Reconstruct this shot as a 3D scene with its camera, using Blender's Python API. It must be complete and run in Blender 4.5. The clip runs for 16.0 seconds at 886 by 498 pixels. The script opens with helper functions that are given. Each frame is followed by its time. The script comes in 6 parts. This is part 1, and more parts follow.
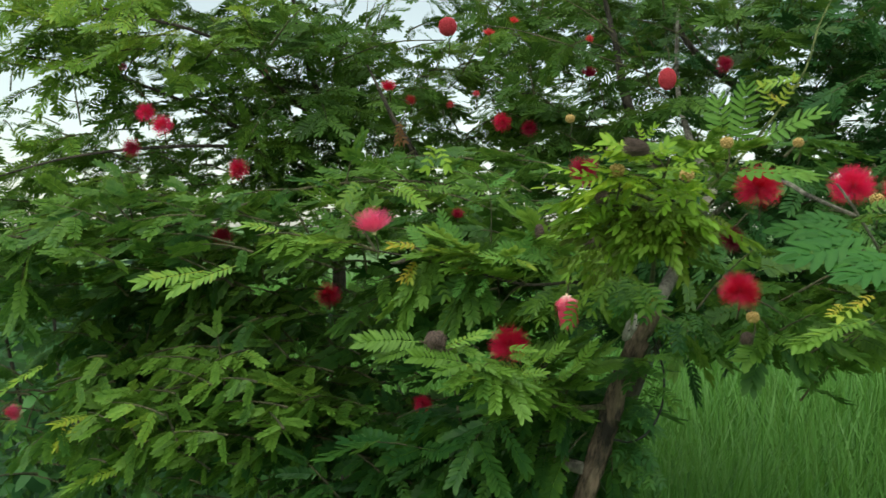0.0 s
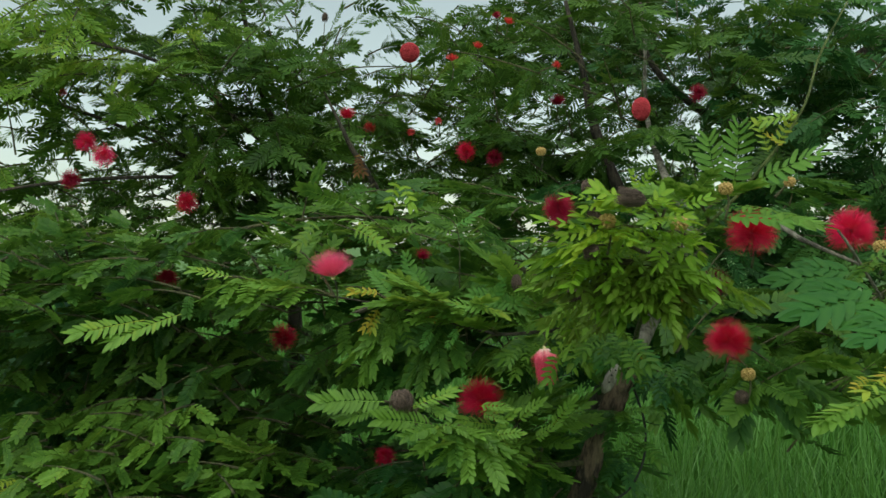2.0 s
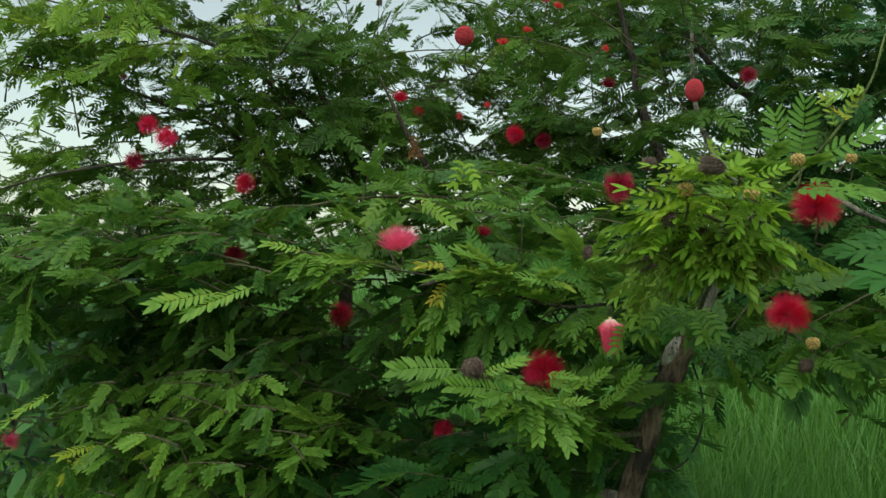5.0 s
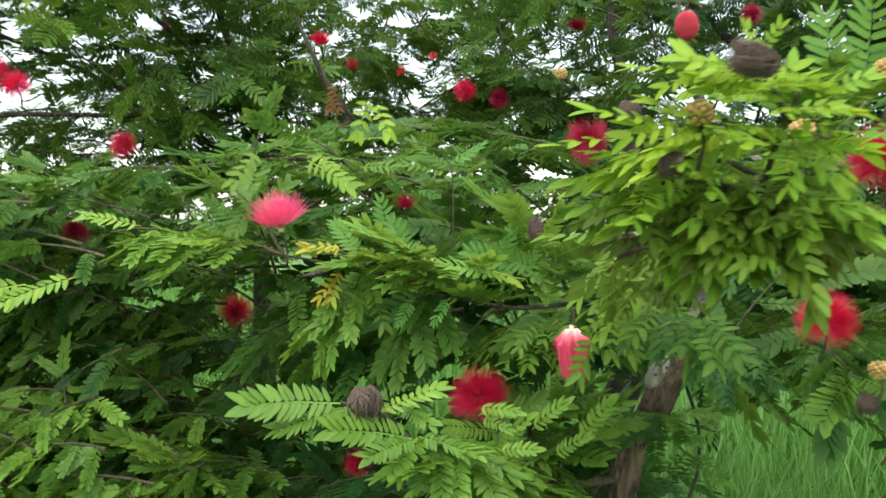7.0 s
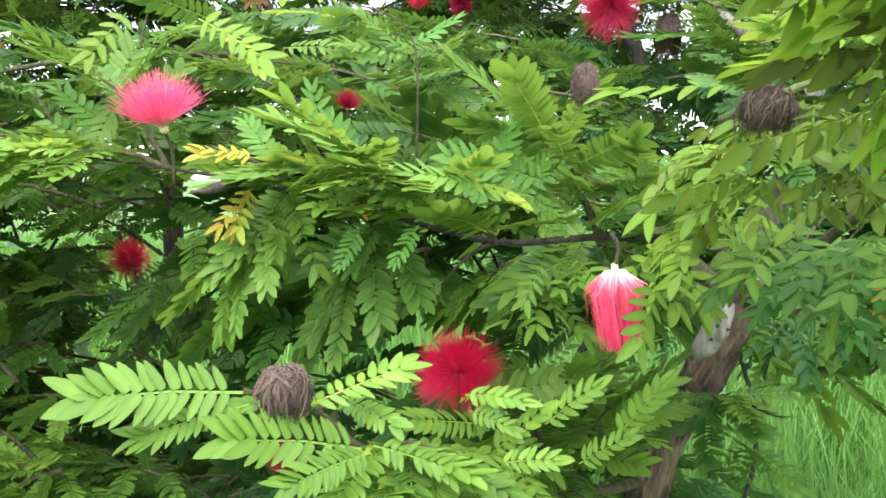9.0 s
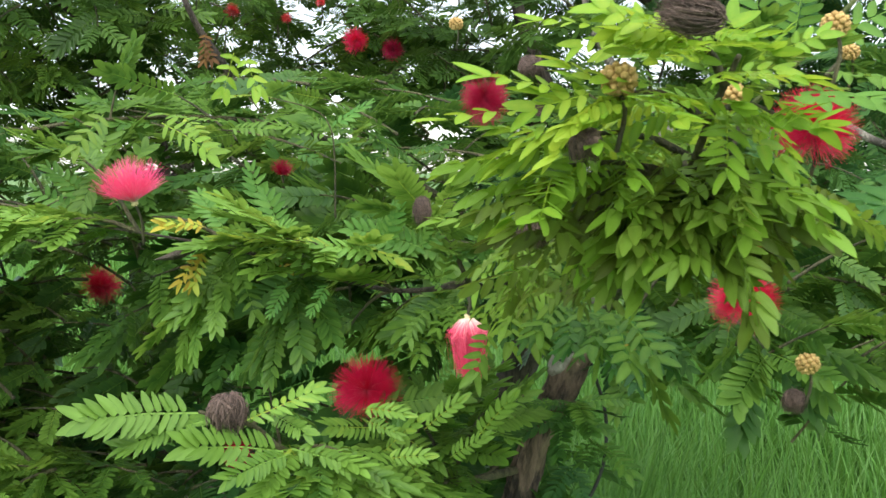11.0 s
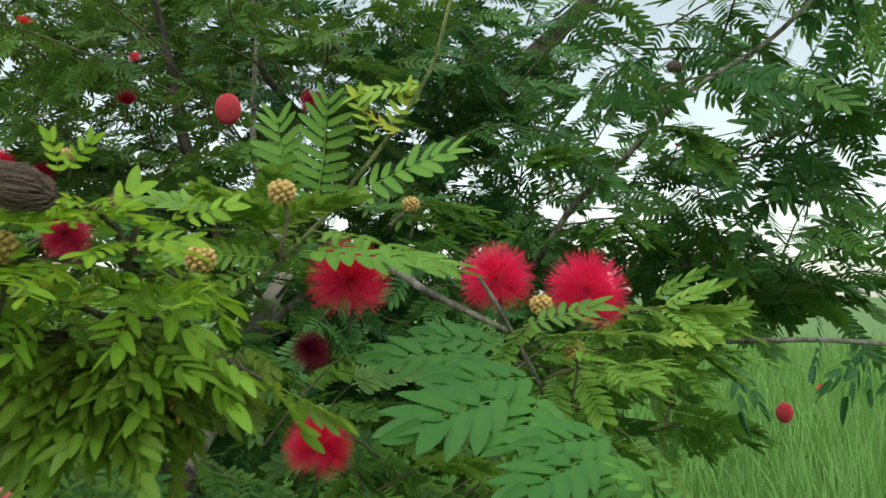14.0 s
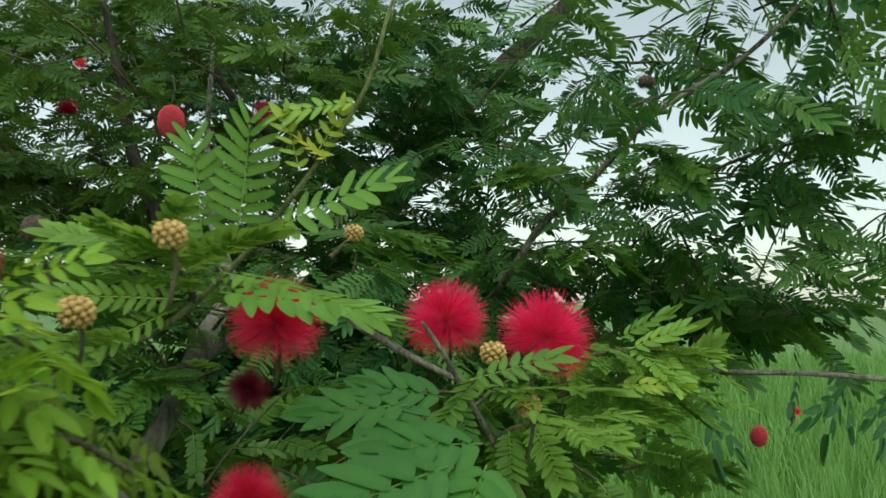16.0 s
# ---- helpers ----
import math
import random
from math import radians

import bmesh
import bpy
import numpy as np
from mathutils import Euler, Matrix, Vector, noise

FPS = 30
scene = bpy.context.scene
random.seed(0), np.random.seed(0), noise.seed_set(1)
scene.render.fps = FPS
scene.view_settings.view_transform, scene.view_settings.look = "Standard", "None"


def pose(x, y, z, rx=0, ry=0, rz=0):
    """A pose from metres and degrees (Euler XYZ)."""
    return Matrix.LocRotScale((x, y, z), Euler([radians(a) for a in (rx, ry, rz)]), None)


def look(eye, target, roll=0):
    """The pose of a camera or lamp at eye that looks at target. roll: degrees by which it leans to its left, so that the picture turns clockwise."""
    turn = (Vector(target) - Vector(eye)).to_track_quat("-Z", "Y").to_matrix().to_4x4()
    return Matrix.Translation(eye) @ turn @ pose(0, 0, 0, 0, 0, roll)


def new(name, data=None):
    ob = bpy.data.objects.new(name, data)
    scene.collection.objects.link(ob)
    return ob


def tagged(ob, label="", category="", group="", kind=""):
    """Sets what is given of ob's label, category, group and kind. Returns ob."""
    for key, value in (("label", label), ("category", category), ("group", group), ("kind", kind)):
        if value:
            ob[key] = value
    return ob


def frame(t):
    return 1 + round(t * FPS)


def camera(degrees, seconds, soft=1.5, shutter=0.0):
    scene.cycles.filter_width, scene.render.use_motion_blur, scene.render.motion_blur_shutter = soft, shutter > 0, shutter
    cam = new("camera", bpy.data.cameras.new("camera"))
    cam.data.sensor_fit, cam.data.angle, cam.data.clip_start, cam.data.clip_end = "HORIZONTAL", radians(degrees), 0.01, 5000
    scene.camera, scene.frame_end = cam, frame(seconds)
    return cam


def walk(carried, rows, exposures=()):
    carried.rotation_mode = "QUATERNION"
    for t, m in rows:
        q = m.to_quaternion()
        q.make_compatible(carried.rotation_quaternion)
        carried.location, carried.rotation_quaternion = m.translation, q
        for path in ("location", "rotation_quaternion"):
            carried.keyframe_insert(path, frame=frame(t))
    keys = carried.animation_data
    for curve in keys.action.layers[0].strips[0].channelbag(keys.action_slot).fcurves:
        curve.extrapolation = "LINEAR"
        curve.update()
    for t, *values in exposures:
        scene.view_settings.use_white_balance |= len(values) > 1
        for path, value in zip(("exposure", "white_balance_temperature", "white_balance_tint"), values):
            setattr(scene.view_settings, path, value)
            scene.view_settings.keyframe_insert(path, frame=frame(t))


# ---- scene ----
cam = camera(49.9, 16.0, soft=1.5, shutter=0.35)
PATH = [
    (0, (0.087, -0.008, 1.43), (-0.001, 1.989, 1.38), 0.1),
    (0.5, (0.113, 0.005, 1.438), (0.074, 2.005, 1.419), 0.2),
    (1, (0.111, 0.046, 1.455), (0.101, 2.046, 1.442), 0.2),
    (1.5, (0.107, 0.104, 1.466), (0.112, 2.104, 1.455), 0.1),
    (2, (0.069, 0.107, 1.467), (0.073, 2.107, 1.456), -0.1),
    (2.5, (0.023, 0.073, 1.455), (0.026, 2.073, 1.442), 0.1),
    (3, (-0.016, 0.037, 1.458), (-0.011, 2.037, 1.437), 0.3),
    (3.2, (-0.027, 0.029, 1.444), (-0.027, 2.029, 1.43), 0.6),
    (5.3, (0.026, 0.086, 1.444), (-0.029, 2.085, 1.413), -0.0),
    (5.5, (0.038, 0.11, 1.438), (-0.013, 2.11, 1.412), 0.2),
    (6, (0.093, 0.204, 1.435), (0.048, 2.203, 1.398), 0.4),
    (6.5, (0.117, 0.302, 1.413), (0.087, 2.301, 1.387), 0.5),
    (7, (0.085, 0.479, 1.428), (0.087, 2.479, 1.368), 0.4),
    (7.5, (0.047, 0.587, 1.423), (0.113, 2.584, 1.326), 0.8),
    (8, (0.044, 0.662, 1.389), (0.122, 2.658, 1.29), 0.8),
    (8.5, (0.054, 0.76, 1.372), (0.162, 2.753, 1.255), 1.1),
    (9, (0.07, 0.801, 1.381), (0.198, 2.792, 1.238), 0.6),
    (9.5, (0.084, 0.783, 1.409), (0.257, 2.768, 1.243), 0.5),
    (9.7, (0.083, 0.756, 1.429), (0.273, 2.74, 1.258), 0.4),
    (11.8, (0.132, 0.557, 1.449), (0.354, 2.54, 1.308), -0.2),
    (12, (0.139, 0.569, 1.447), (0.42, 2.546, 1.339), 0.1),
    (12.5, (0.165, 0.568, 1.455), (0.581, 2.524, 1.425), -0.0),
    (13, (0.194, 0.566, 1.46), (0.763, 2.483, 1.517), 0.2),
    (13.5, (0.213, 0.567, 1.468), (0.896, 2.446, 1.543), 0.6),
    (14, (0.256, 0.575, 1.472), (0.975, 2.439, 1.56), 0.6),
    (14.5, (0.27, 0.556, 1.485), (1.002, 2.416, 1.564), 0.6),
    (15, (0.262, 0.559, 1.488), (1.006, 2.413, 1.592), 1.0),
    (15.5, (0.259, 0.558, 1.497), (1.02, 2.405, 1.598), 0.9),
    (16, (0.306, 0.642, 1.496), (1.073, 2.486, 1.603), 0.9),
]
walk(cam, [(t, look(eye, target, roll)) for t, eye, target, roll in PATH],
     exposures=[(0, 1.1, 6830, -4), (0.5, 0.91, 6830, -6), (1, 0.77, 6830, -7), (1.5, 0.74, 6830, -8), (2, 0.7, 6830, -9), (3, 0.63, 6830, -9), (5.5, 1.02, 6830, -6), (6.5, 1.64, 6830, 1), (7, 1.91, 6760, 5), (8, 2.33, 6580, 10), (9, 2.71, 6520, 13), (9.7, 2.53, 6480, 12), (12, 1.61, 6730, 5), (13, 1.44, 6830, 2), (14, 1.19, 6830, -2), (14.5, 0.98, 6830, -4), (15, 0.66, 6830, -6), (15.5, 0.59, 6830, -7), (16, 0.94, 6830, -6)])

# ---- sky and light: an even overcast day ----
world = bpy.data.worlds.new("sky")
scene.world = world
world.use_nodes = True
wn, wl = world.node_tree.nodes, world.node_tree.links
sky = wn.new("ShaderNodeTexSky")
sky.sky_type, sky.sun_disc = "NISHITA", False
sky.sun_elevation, sky.sun_rotation = radians(58), radians(195)
sky.air_density, sky.dust_density, sky.ozone_density = 1.0, 0.8, 1.0
grey = wn.new("ShaderNodeHueSaturation")
grey.inputs["Saturation"].default_value = 0.46
wl.new(sky.outputs[0], grey.inputs["Color"])
wl.new(grey.outputs[0], wn["Background"].inputs["Color"])
wn["Background"].inputs["Strength"].default_value = 0.085

sun = new("sun", bpy.data.lights.new("sun", "SUN"))
sun.data.energy, sun.data.angle, sun.data.color = 2.0, radians(100), (1.0, 0.98, 0.94)
sun.matrix_world = look((-0.9, -2.1, 7.2), (0.1, 1.6, 1.2))


# ---- materials ----
def material(name):
    m = bpy.data.materials.new(name)
    m.use_nodes = True
    return m, m.node_tree.nodes, m.node_tree.links, m.node_tree.nodes["Principled BSDF"]


def ramp(nodes, stops):
    r = nodes.new("ShaderNodeValToRGB")
    while len(r.color_ramp.elements) < len(stops):
        r.color_ramp.elements.new(0.5)
    for e, (at, c) in zip(r.color_ramp.elements, stops):
        e.position, e.color = at, (*c, 1)
    return r


def mixed(nodes, links, a, b, factor):
    """a + (b - 0.5) * factor, for numbers."""
    n = nodes.new("ShaderNodeMath")
    n.operation = "MULTIPLY_ADD"
    n.inputs[1].default_value = factor
    links.new(b, n.inputs[0])
    s = nodes.new("ShaderNodeMath")
    s.operation = "SUBTRACT"
    s.inputs[1].default_value = factor * 0.5
    links.new(a, n.inputs[2])
    links.new(n.outputs[0], s.inputs[0])
    return s.outputs[0]


def noise_node(nodes, links, scale, detail=4.0, coords="Object"):
    c = nodes.new("ShaderNodeTexCoord")
    n = nodes.new("ShaderNodeTexNoise")
    n.inputs["Scale"].default_value, n.inputs["Detail"].default_value = scale, detail
    links.new(c.outputs[coords], n.inputs["Vector"])
    return n


def bump(nodes, links, height, strength, distance, bsdf):
    b = nodes.new("ShaderNodeBump")
    b.inputs["Strength"].default_value, b.inputs["Distance"].default_value = strength, distance
    links.new(height, b.inputs["Height"])
    links.new(b.outputs[0], bsdf.inputs["Normal"])


def leaf_material(name, stops, thin=0.42, rough=0.45):
    """Thin leaf: gloss and diffuse above, light through from behind; the tone runs from dark to pale, for age and
    painted shade.
    """
    m, n, l, b = material(name)
    at = n.new("ShaderNodeAttribute")
    at.attribute_name = "tone"
    info, geo = n.new("ShaderNodeObjectInfo"), n.new("ShaderNodeNewGeometry")
    tone = mixed(n, l, at.outputs["Fac"], geo.outputs["Random Per Island"], 0.10)
    tone = mixed(n, l, tone, info.outputs["Random"], 0.12)
    patch = noise_node(n, l, 9.0, 3.0)
    tone = mixed(n, l, tone, patch.outputs["Fac"], 0.22)
    r = ramp(n, stops)
    l.new(tone, r.inputs[0])
    l.new(r.outputs[0], b.inputs["Base Color"])
    b.inputs["Roughness"].default_value = rough
    b.inputs["Specular IOR Level"].default_value = 0.28
    fine = noise_node(n, l, 240.0, 3.0)
    bump(n, l, fine.outputs["Fac"], 0.22, 0.002, b)
    tr = n.new("ShaderNodeBsdfTranslucent")
    hs = n.new("ShaderNodeHueSaturation")
    hs.inputs["Hue"].default_value, hs.inputs["Value"].default_value = 0.475, 1.2
    l.new(r.outputs[0], hs.inputs["Color"])
    l.new(hs.outputs[0], tr.inputs["Color"])
    mix = n.new("ShaderNodeMixShader")
    mix.inputs[0].default_value = thin
    l.new(b.outputs[0], mix.inputs[1])
    l.new(tr.outputs[0], mix.inputs[2])
    l.new(mix.outputs[0], n["Material Output"].inputs["Surface"])
    return m


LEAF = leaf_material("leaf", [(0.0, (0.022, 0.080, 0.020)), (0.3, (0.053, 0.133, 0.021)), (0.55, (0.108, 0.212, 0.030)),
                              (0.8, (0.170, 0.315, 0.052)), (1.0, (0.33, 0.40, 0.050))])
# the dark end holds painted shade for the lime shoot's lower leaves
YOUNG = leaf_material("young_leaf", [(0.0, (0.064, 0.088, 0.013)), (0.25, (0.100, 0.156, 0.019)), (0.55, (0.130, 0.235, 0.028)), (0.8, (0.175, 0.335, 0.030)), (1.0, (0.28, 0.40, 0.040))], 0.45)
MATURE = leaf_material("mature_leaf", [(0.0, (0.024, 0.110, 0.030)), (0.5, (0.066, 0.188, 0.033)), (1.0, (0.17, 0.325, 0.060))], 0.42, 0.5)
# darker copy of the leaf colours: silhouette and shade painted in
SHADE = leaf_material("painted_shade_leaf", [(0.0, (0.017, 0.066, 0.021)), (0.3, (0.035, 0.112, 0.028)), (0.6, (0.074, 0.172, 0.034)), (1.0, (0.17, 0.30, 0.06))], 0.30, 0.5)
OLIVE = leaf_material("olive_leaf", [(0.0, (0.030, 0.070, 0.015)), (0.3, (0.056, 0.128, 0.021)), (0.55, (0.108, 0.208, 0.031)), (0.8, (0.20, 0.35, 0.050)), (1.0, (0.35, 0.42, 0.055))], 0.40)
DRY = leaf_material("dry_leaf", [(0.0, (0.12, 0.06, 0.025)), (0.5, (0.33, 0.19, 0.04)), (1.0, (0.44, 0.40, 0.05))], 0.4, 0.7)
BROAD = leaf_material("broad_leaf", [(0.0, (0.03, 0.10, 0.04)), (1.0, (0.10, 0.24, 0.07))], 0.3, 0.35)
GRASS = leaf_material("grass_blade", [(0.0, (0.040, 0.140, 0.022)), (0.5, (0.094, 0.235, 0.038)), (1.0, (0.19, 0.35, 0.115))], 0.35, 0.45)


def bark_material(name, dark, light, scale):
    m, n, l, b = material(name)
    c = n.new("ShaderNodeTexCoord")
    mp = n.new("ShaderNodeMapping")
    mp.inputs["Scale"].default_value = (1, 1, 0.14)
    l.new(c.outputs["Object"], mp.inputs["Vector"])
    a = n.new("ShaderNodeTexNoise")
    a.inputs["Scale"].default_value, a.inputs["Detail"].default_value, a.inputs["Roughness"].default_value = scale, 8.0, 0.7
    l.new(mp.outputs[0], a.inputs["Vector"])
    patch = noise_node(n, l, scale * 0.25, 3.0)
    v = mixed(n, l, a.outputs["Fac"], patch.outputs["Fac"], 0.7)
    r = ramp(n, [(0.36, dark), (0.64, light)])
    l.new(v, r.inputs[0])
    l.new(r.outputs[0], b.inputs["Base Color"])
    b.inputs["Roughness"].default_value = 0.9
    bump(n, l, a.outputs["Fac"], 1.0, 0.014, b)
    return m


BARK = bark_material("bark", (0.018, 0.013, 0.010), (0.25, 0.175, 0.130), 80)
GREYBARK = bark_material("grey_bark", (0.07, 0.064, 0.050), (0.29, 0.265, 0.22), 110)
DARKBARK = bark_material("dark_bark", (0.022, 0.018, 0.014), (0.085, 0.068, 0.052), 90)
GREENSTEM = bark_material("green_stem", (0.075, 0.10, 0.03), (0.22, 0.26, 0.09), 160)
PALE = bark_material("pale_dead_wood", (0.22, 0.20, 0.18), (0.55, 0.51, 0.47), 120)
TWIG = bark_material("young_twig", (0.038, 0.042, 0.018), (0.125, 0.115, 0.052), 160)


def stamen_material(name, root, mid, end):
    m, n, l, b = material(name)
    at = n.new("ShaderNodeAttribute")
    at.attribute_name = "along"
    geo = n.new("ShaderNodeNewGeometry")
    v = mixed(n, l, at.outputs["Fac"], geo.outputs["Random Per Island"], 0.35)
    r = ramp(n, [(0.05, root), (0.45, mid), (1.0, end)])
    l.new(v, r.inputs[0])
    l.new(r.outputs[0], b.inputs["Base Color"])
    b.inputs["Roughness"].default_value = 0.6
    tr = n.new("ShaderNodeBsdfTranslucent")
    l.new(r.outputs[0], tr.inputs["Color"])
    mix = n.new("ShaderNodeMixShader")
    mix.inputs[0].default_value = 0.5
    l.new(b.outputs[0], mix.inputs[1])
    l.new(tr.outputs[0], mix.inputs[2])
    l.new(mix.outputs[0], n["Material Output"].inputs["Surface"])
    return m


CRIMSON = stamen_material("crimson_stamens", (0.94, 0.34, 0.44), (0.82, 0.020, 0.130), (0.74, 0.012, 0.100))
# red darkened to maroon: the flower's shade is painted into the colour
SHADE_MAROON = stamen_material("shade_maroon_stamens", (0.34, 0.04, 0.08), (0.26, 0.010, 0.040), (0.20, 0.007, 0.030))
CORAL = stamen_material("coral_stamens", (0.92, 0.50, 0.42), (0.88, 0.16, 0.17), (0.80, 0.09, 0.11))
PINK = stamen_material("pink_stamens", (0.95, 0.86, 0.84), (0.94, 0.27, 0.48), (0.88, 0.13, 0.34))
ROSE = stamen_material("rose_stamens", (0.92, 0.40, 0.48), (0.88, 0.030, 0.20), (0.82, 0.018, 0.15))
FADING = stamen_material("fading_pink_stamens", (0.95, 0.84, 0.78), (0.90, 0.17, 0.31), (0.76, 0.035, 0.14))
# duller red for dim flowers among leaves: shade mixed into the colour
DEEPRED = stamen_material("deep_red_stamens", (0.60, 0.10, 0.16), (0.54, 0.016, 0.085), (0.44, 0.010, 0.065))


def plain(name, dark, light, scale, rough=0.8, rise=0.4):
    m, n, l, b = material(name)
    a = noise_node(n, l, scale, 6.0)
    geo = n.new("ShaderNodeNewGeometry")
    v = mixed(n, l, a.outputs["Fac"], geo.outputs["Random Per Island"], 0.4)
    r = ramp(n, [(0.3, dark), (0.7, light)])
    l.new(v, r.inputs[0])
    l.new(r.outputs[0], b.inputs["Base Color"])
    b.inputs["Roughness"].default_value = rough
    bump(n, l, a.outputs["Fac"], rise, 0.002, b)
    return m


BUDSKIN = plain("bud_skin", (0.30, 0.19, 0.055), (0.54, 0.37, 0.14), 300)
BERRY = plain("closed_flower_skin", (0.32, 0.020, 0.035), (0.50, 0.040, 0.060), 300)
WITHERED = plain("withered_brown", (0.032, 0.021, 0.017), (0.17, 0.115, 0.092), 240)
CALYX = plain("calyx", (0.55, 0.42, 0.20), (0.80, 0.68, 0.45), 300)
RUBBER = plain("black_cable", (0.007, 0.009, 0.007), (0.016, 0.02, 0.016), 100, 0.85, 0.1)
SOIL = plain("meadow_ground", (0.06, 0.13, 0.03), (0.13, 0.25, 0.055), 3.0, 0.95, 0.8)


# ---- geometry helpers ----
UP = Vector((0, 0, 1))


def part(name, mesh, mat, parent, label="", kind=""):
    ob = new(name, mesh)
    if mat and not mesh.materials:
        mesh.materials.append(mat)
    ob.parent = parent
    if parent is not None:
        ob.matrix_parent_inverse = parent.matrix_basis.inverted()
    return tagged(ob, label, "", "", kind)


def thing(name, at, label, category, group=""):
    ob = new(name)
    ob.empty_display_size = 0.2
    ob.location = at
    ob.matrix_basis = Matrix.Translation(at)
    return tagged(ob, label, category, group)


def mesh_of(name, verts, faces, smooth=False):
    me = bpy.data.meshes.new(name)
    me.from_pydata([tuple(v) for v in verts], [], faces)
    if smooth:
        me.polygons.foreach_set("use_smooth", [True] * len(me.polygons))
    me.update()
    return me


def spline(points, steps):
    """A smooth line through the points (Catmull-Rom)."""
    p = [Vector(q) for q in points]
    p = [p[0] * 2 - p[1], *p, p[-1] * 2 - p[-2]]
    out = []
    for i in range(1, len(p) - 2):
        for k in range(steps):
            t = k / steps
            a, b, c, d = p[i - 1], p[i], p[i + 1], p[i + 2]
            out.append(0.5 * (2 * b + (c - a) * t + (2 * a - 5 * b + 4 * c - d) * t * t + (3 * b - a - 3 * c + d) * t ** 3))
    out.append(p[-2])
    return out


def tube_data(line, radii, sides, rough=0.0, seed=0, ridges=0.0):
    verts, faces = [], []
    n = len(line)
    side = Vector((1, 0, 0))
    for i, c in enumerate(line):
        tan = (line[min(i + 1, n - 1)] - line[max(i - 1, 0)]).normalized()
        side = (side - tan * side.dot(tan))
        if side.length < 1e-4:
            side = tan.orthogonal()
        side.normalize()
        other = tan.cross(side)
        f = i / (n - 1) * (len(radii) - 1)
        k = min(int(f), len(radii) - 2)
        r = radii[k] + (radii[k + 1] - radii[k]) * (f - k)
        for s in range(sides):
            a = 2 * math.pi * s / sides
            d = side * math.cos(a) + other * math.sin(a)
            rr = r
            if rough:
                rr *= 1 + rough * noise.noise(Vector((d.x * 1.5 + seed, d.y * 1.5, c.z * 14 + c.x * 9)) * 1.3)
                rr *= 1 + 0.5 * rough * noise.noise(c * 60 + d * 5)
            if ridges:
                twist = a + c.z * 1.5
                k = noise.noise(Vector((3.2 * math.cos(twist), 3.2 * math.sin(twist), c.z * 9))) + 0.6 * noise.noise(Vector((8 * math.cos(twist), 8 * math.sin(twist), c.z * 22)))
                rr *= 1 + ridges * (0.35 - abs(k))
            verts.append(c + d * rr)
    for i in range(n - 1):
        for s in range(sides):
            t = (s + 1) % sides
            faces.append((i * sides + s, i * sides + t, (i + 1) * sides + t, (i + 1) * sides + s))
    faces.append(tuple(range(sides - 1, -1, -1)))
    faces.append(tuple((n - 1) * sides + s for s in range(sides)))
    return verts, faces


def limb(name, tree, points, radii, mat, sides=10, label="", rough=0.12, ridges=0.0):
    v, f = tube_data(spline(points, 24 if ridges else 7), radii, sides, rough, len(points), ridges)
    return part(name, mesh_of(name, v, f, True), mat, tree, label)


# ---- leaves ----
class Shape:
    """A leaf's flat-packed geometry: corners, and the loops of its faces."""

    def __init__(self, verts, faces, tone=None):
        self.tone = np.array(tone if tone else [0.0] * len(verts), dtype=np.float32)
        self.v = np.array(verts, dtype=np.float32)
        self.loops = np.array([i for f in faces for i in f], dtype=np.int32)
        self.total = np.array([len(f) for f in faces], dtype=np.int32)


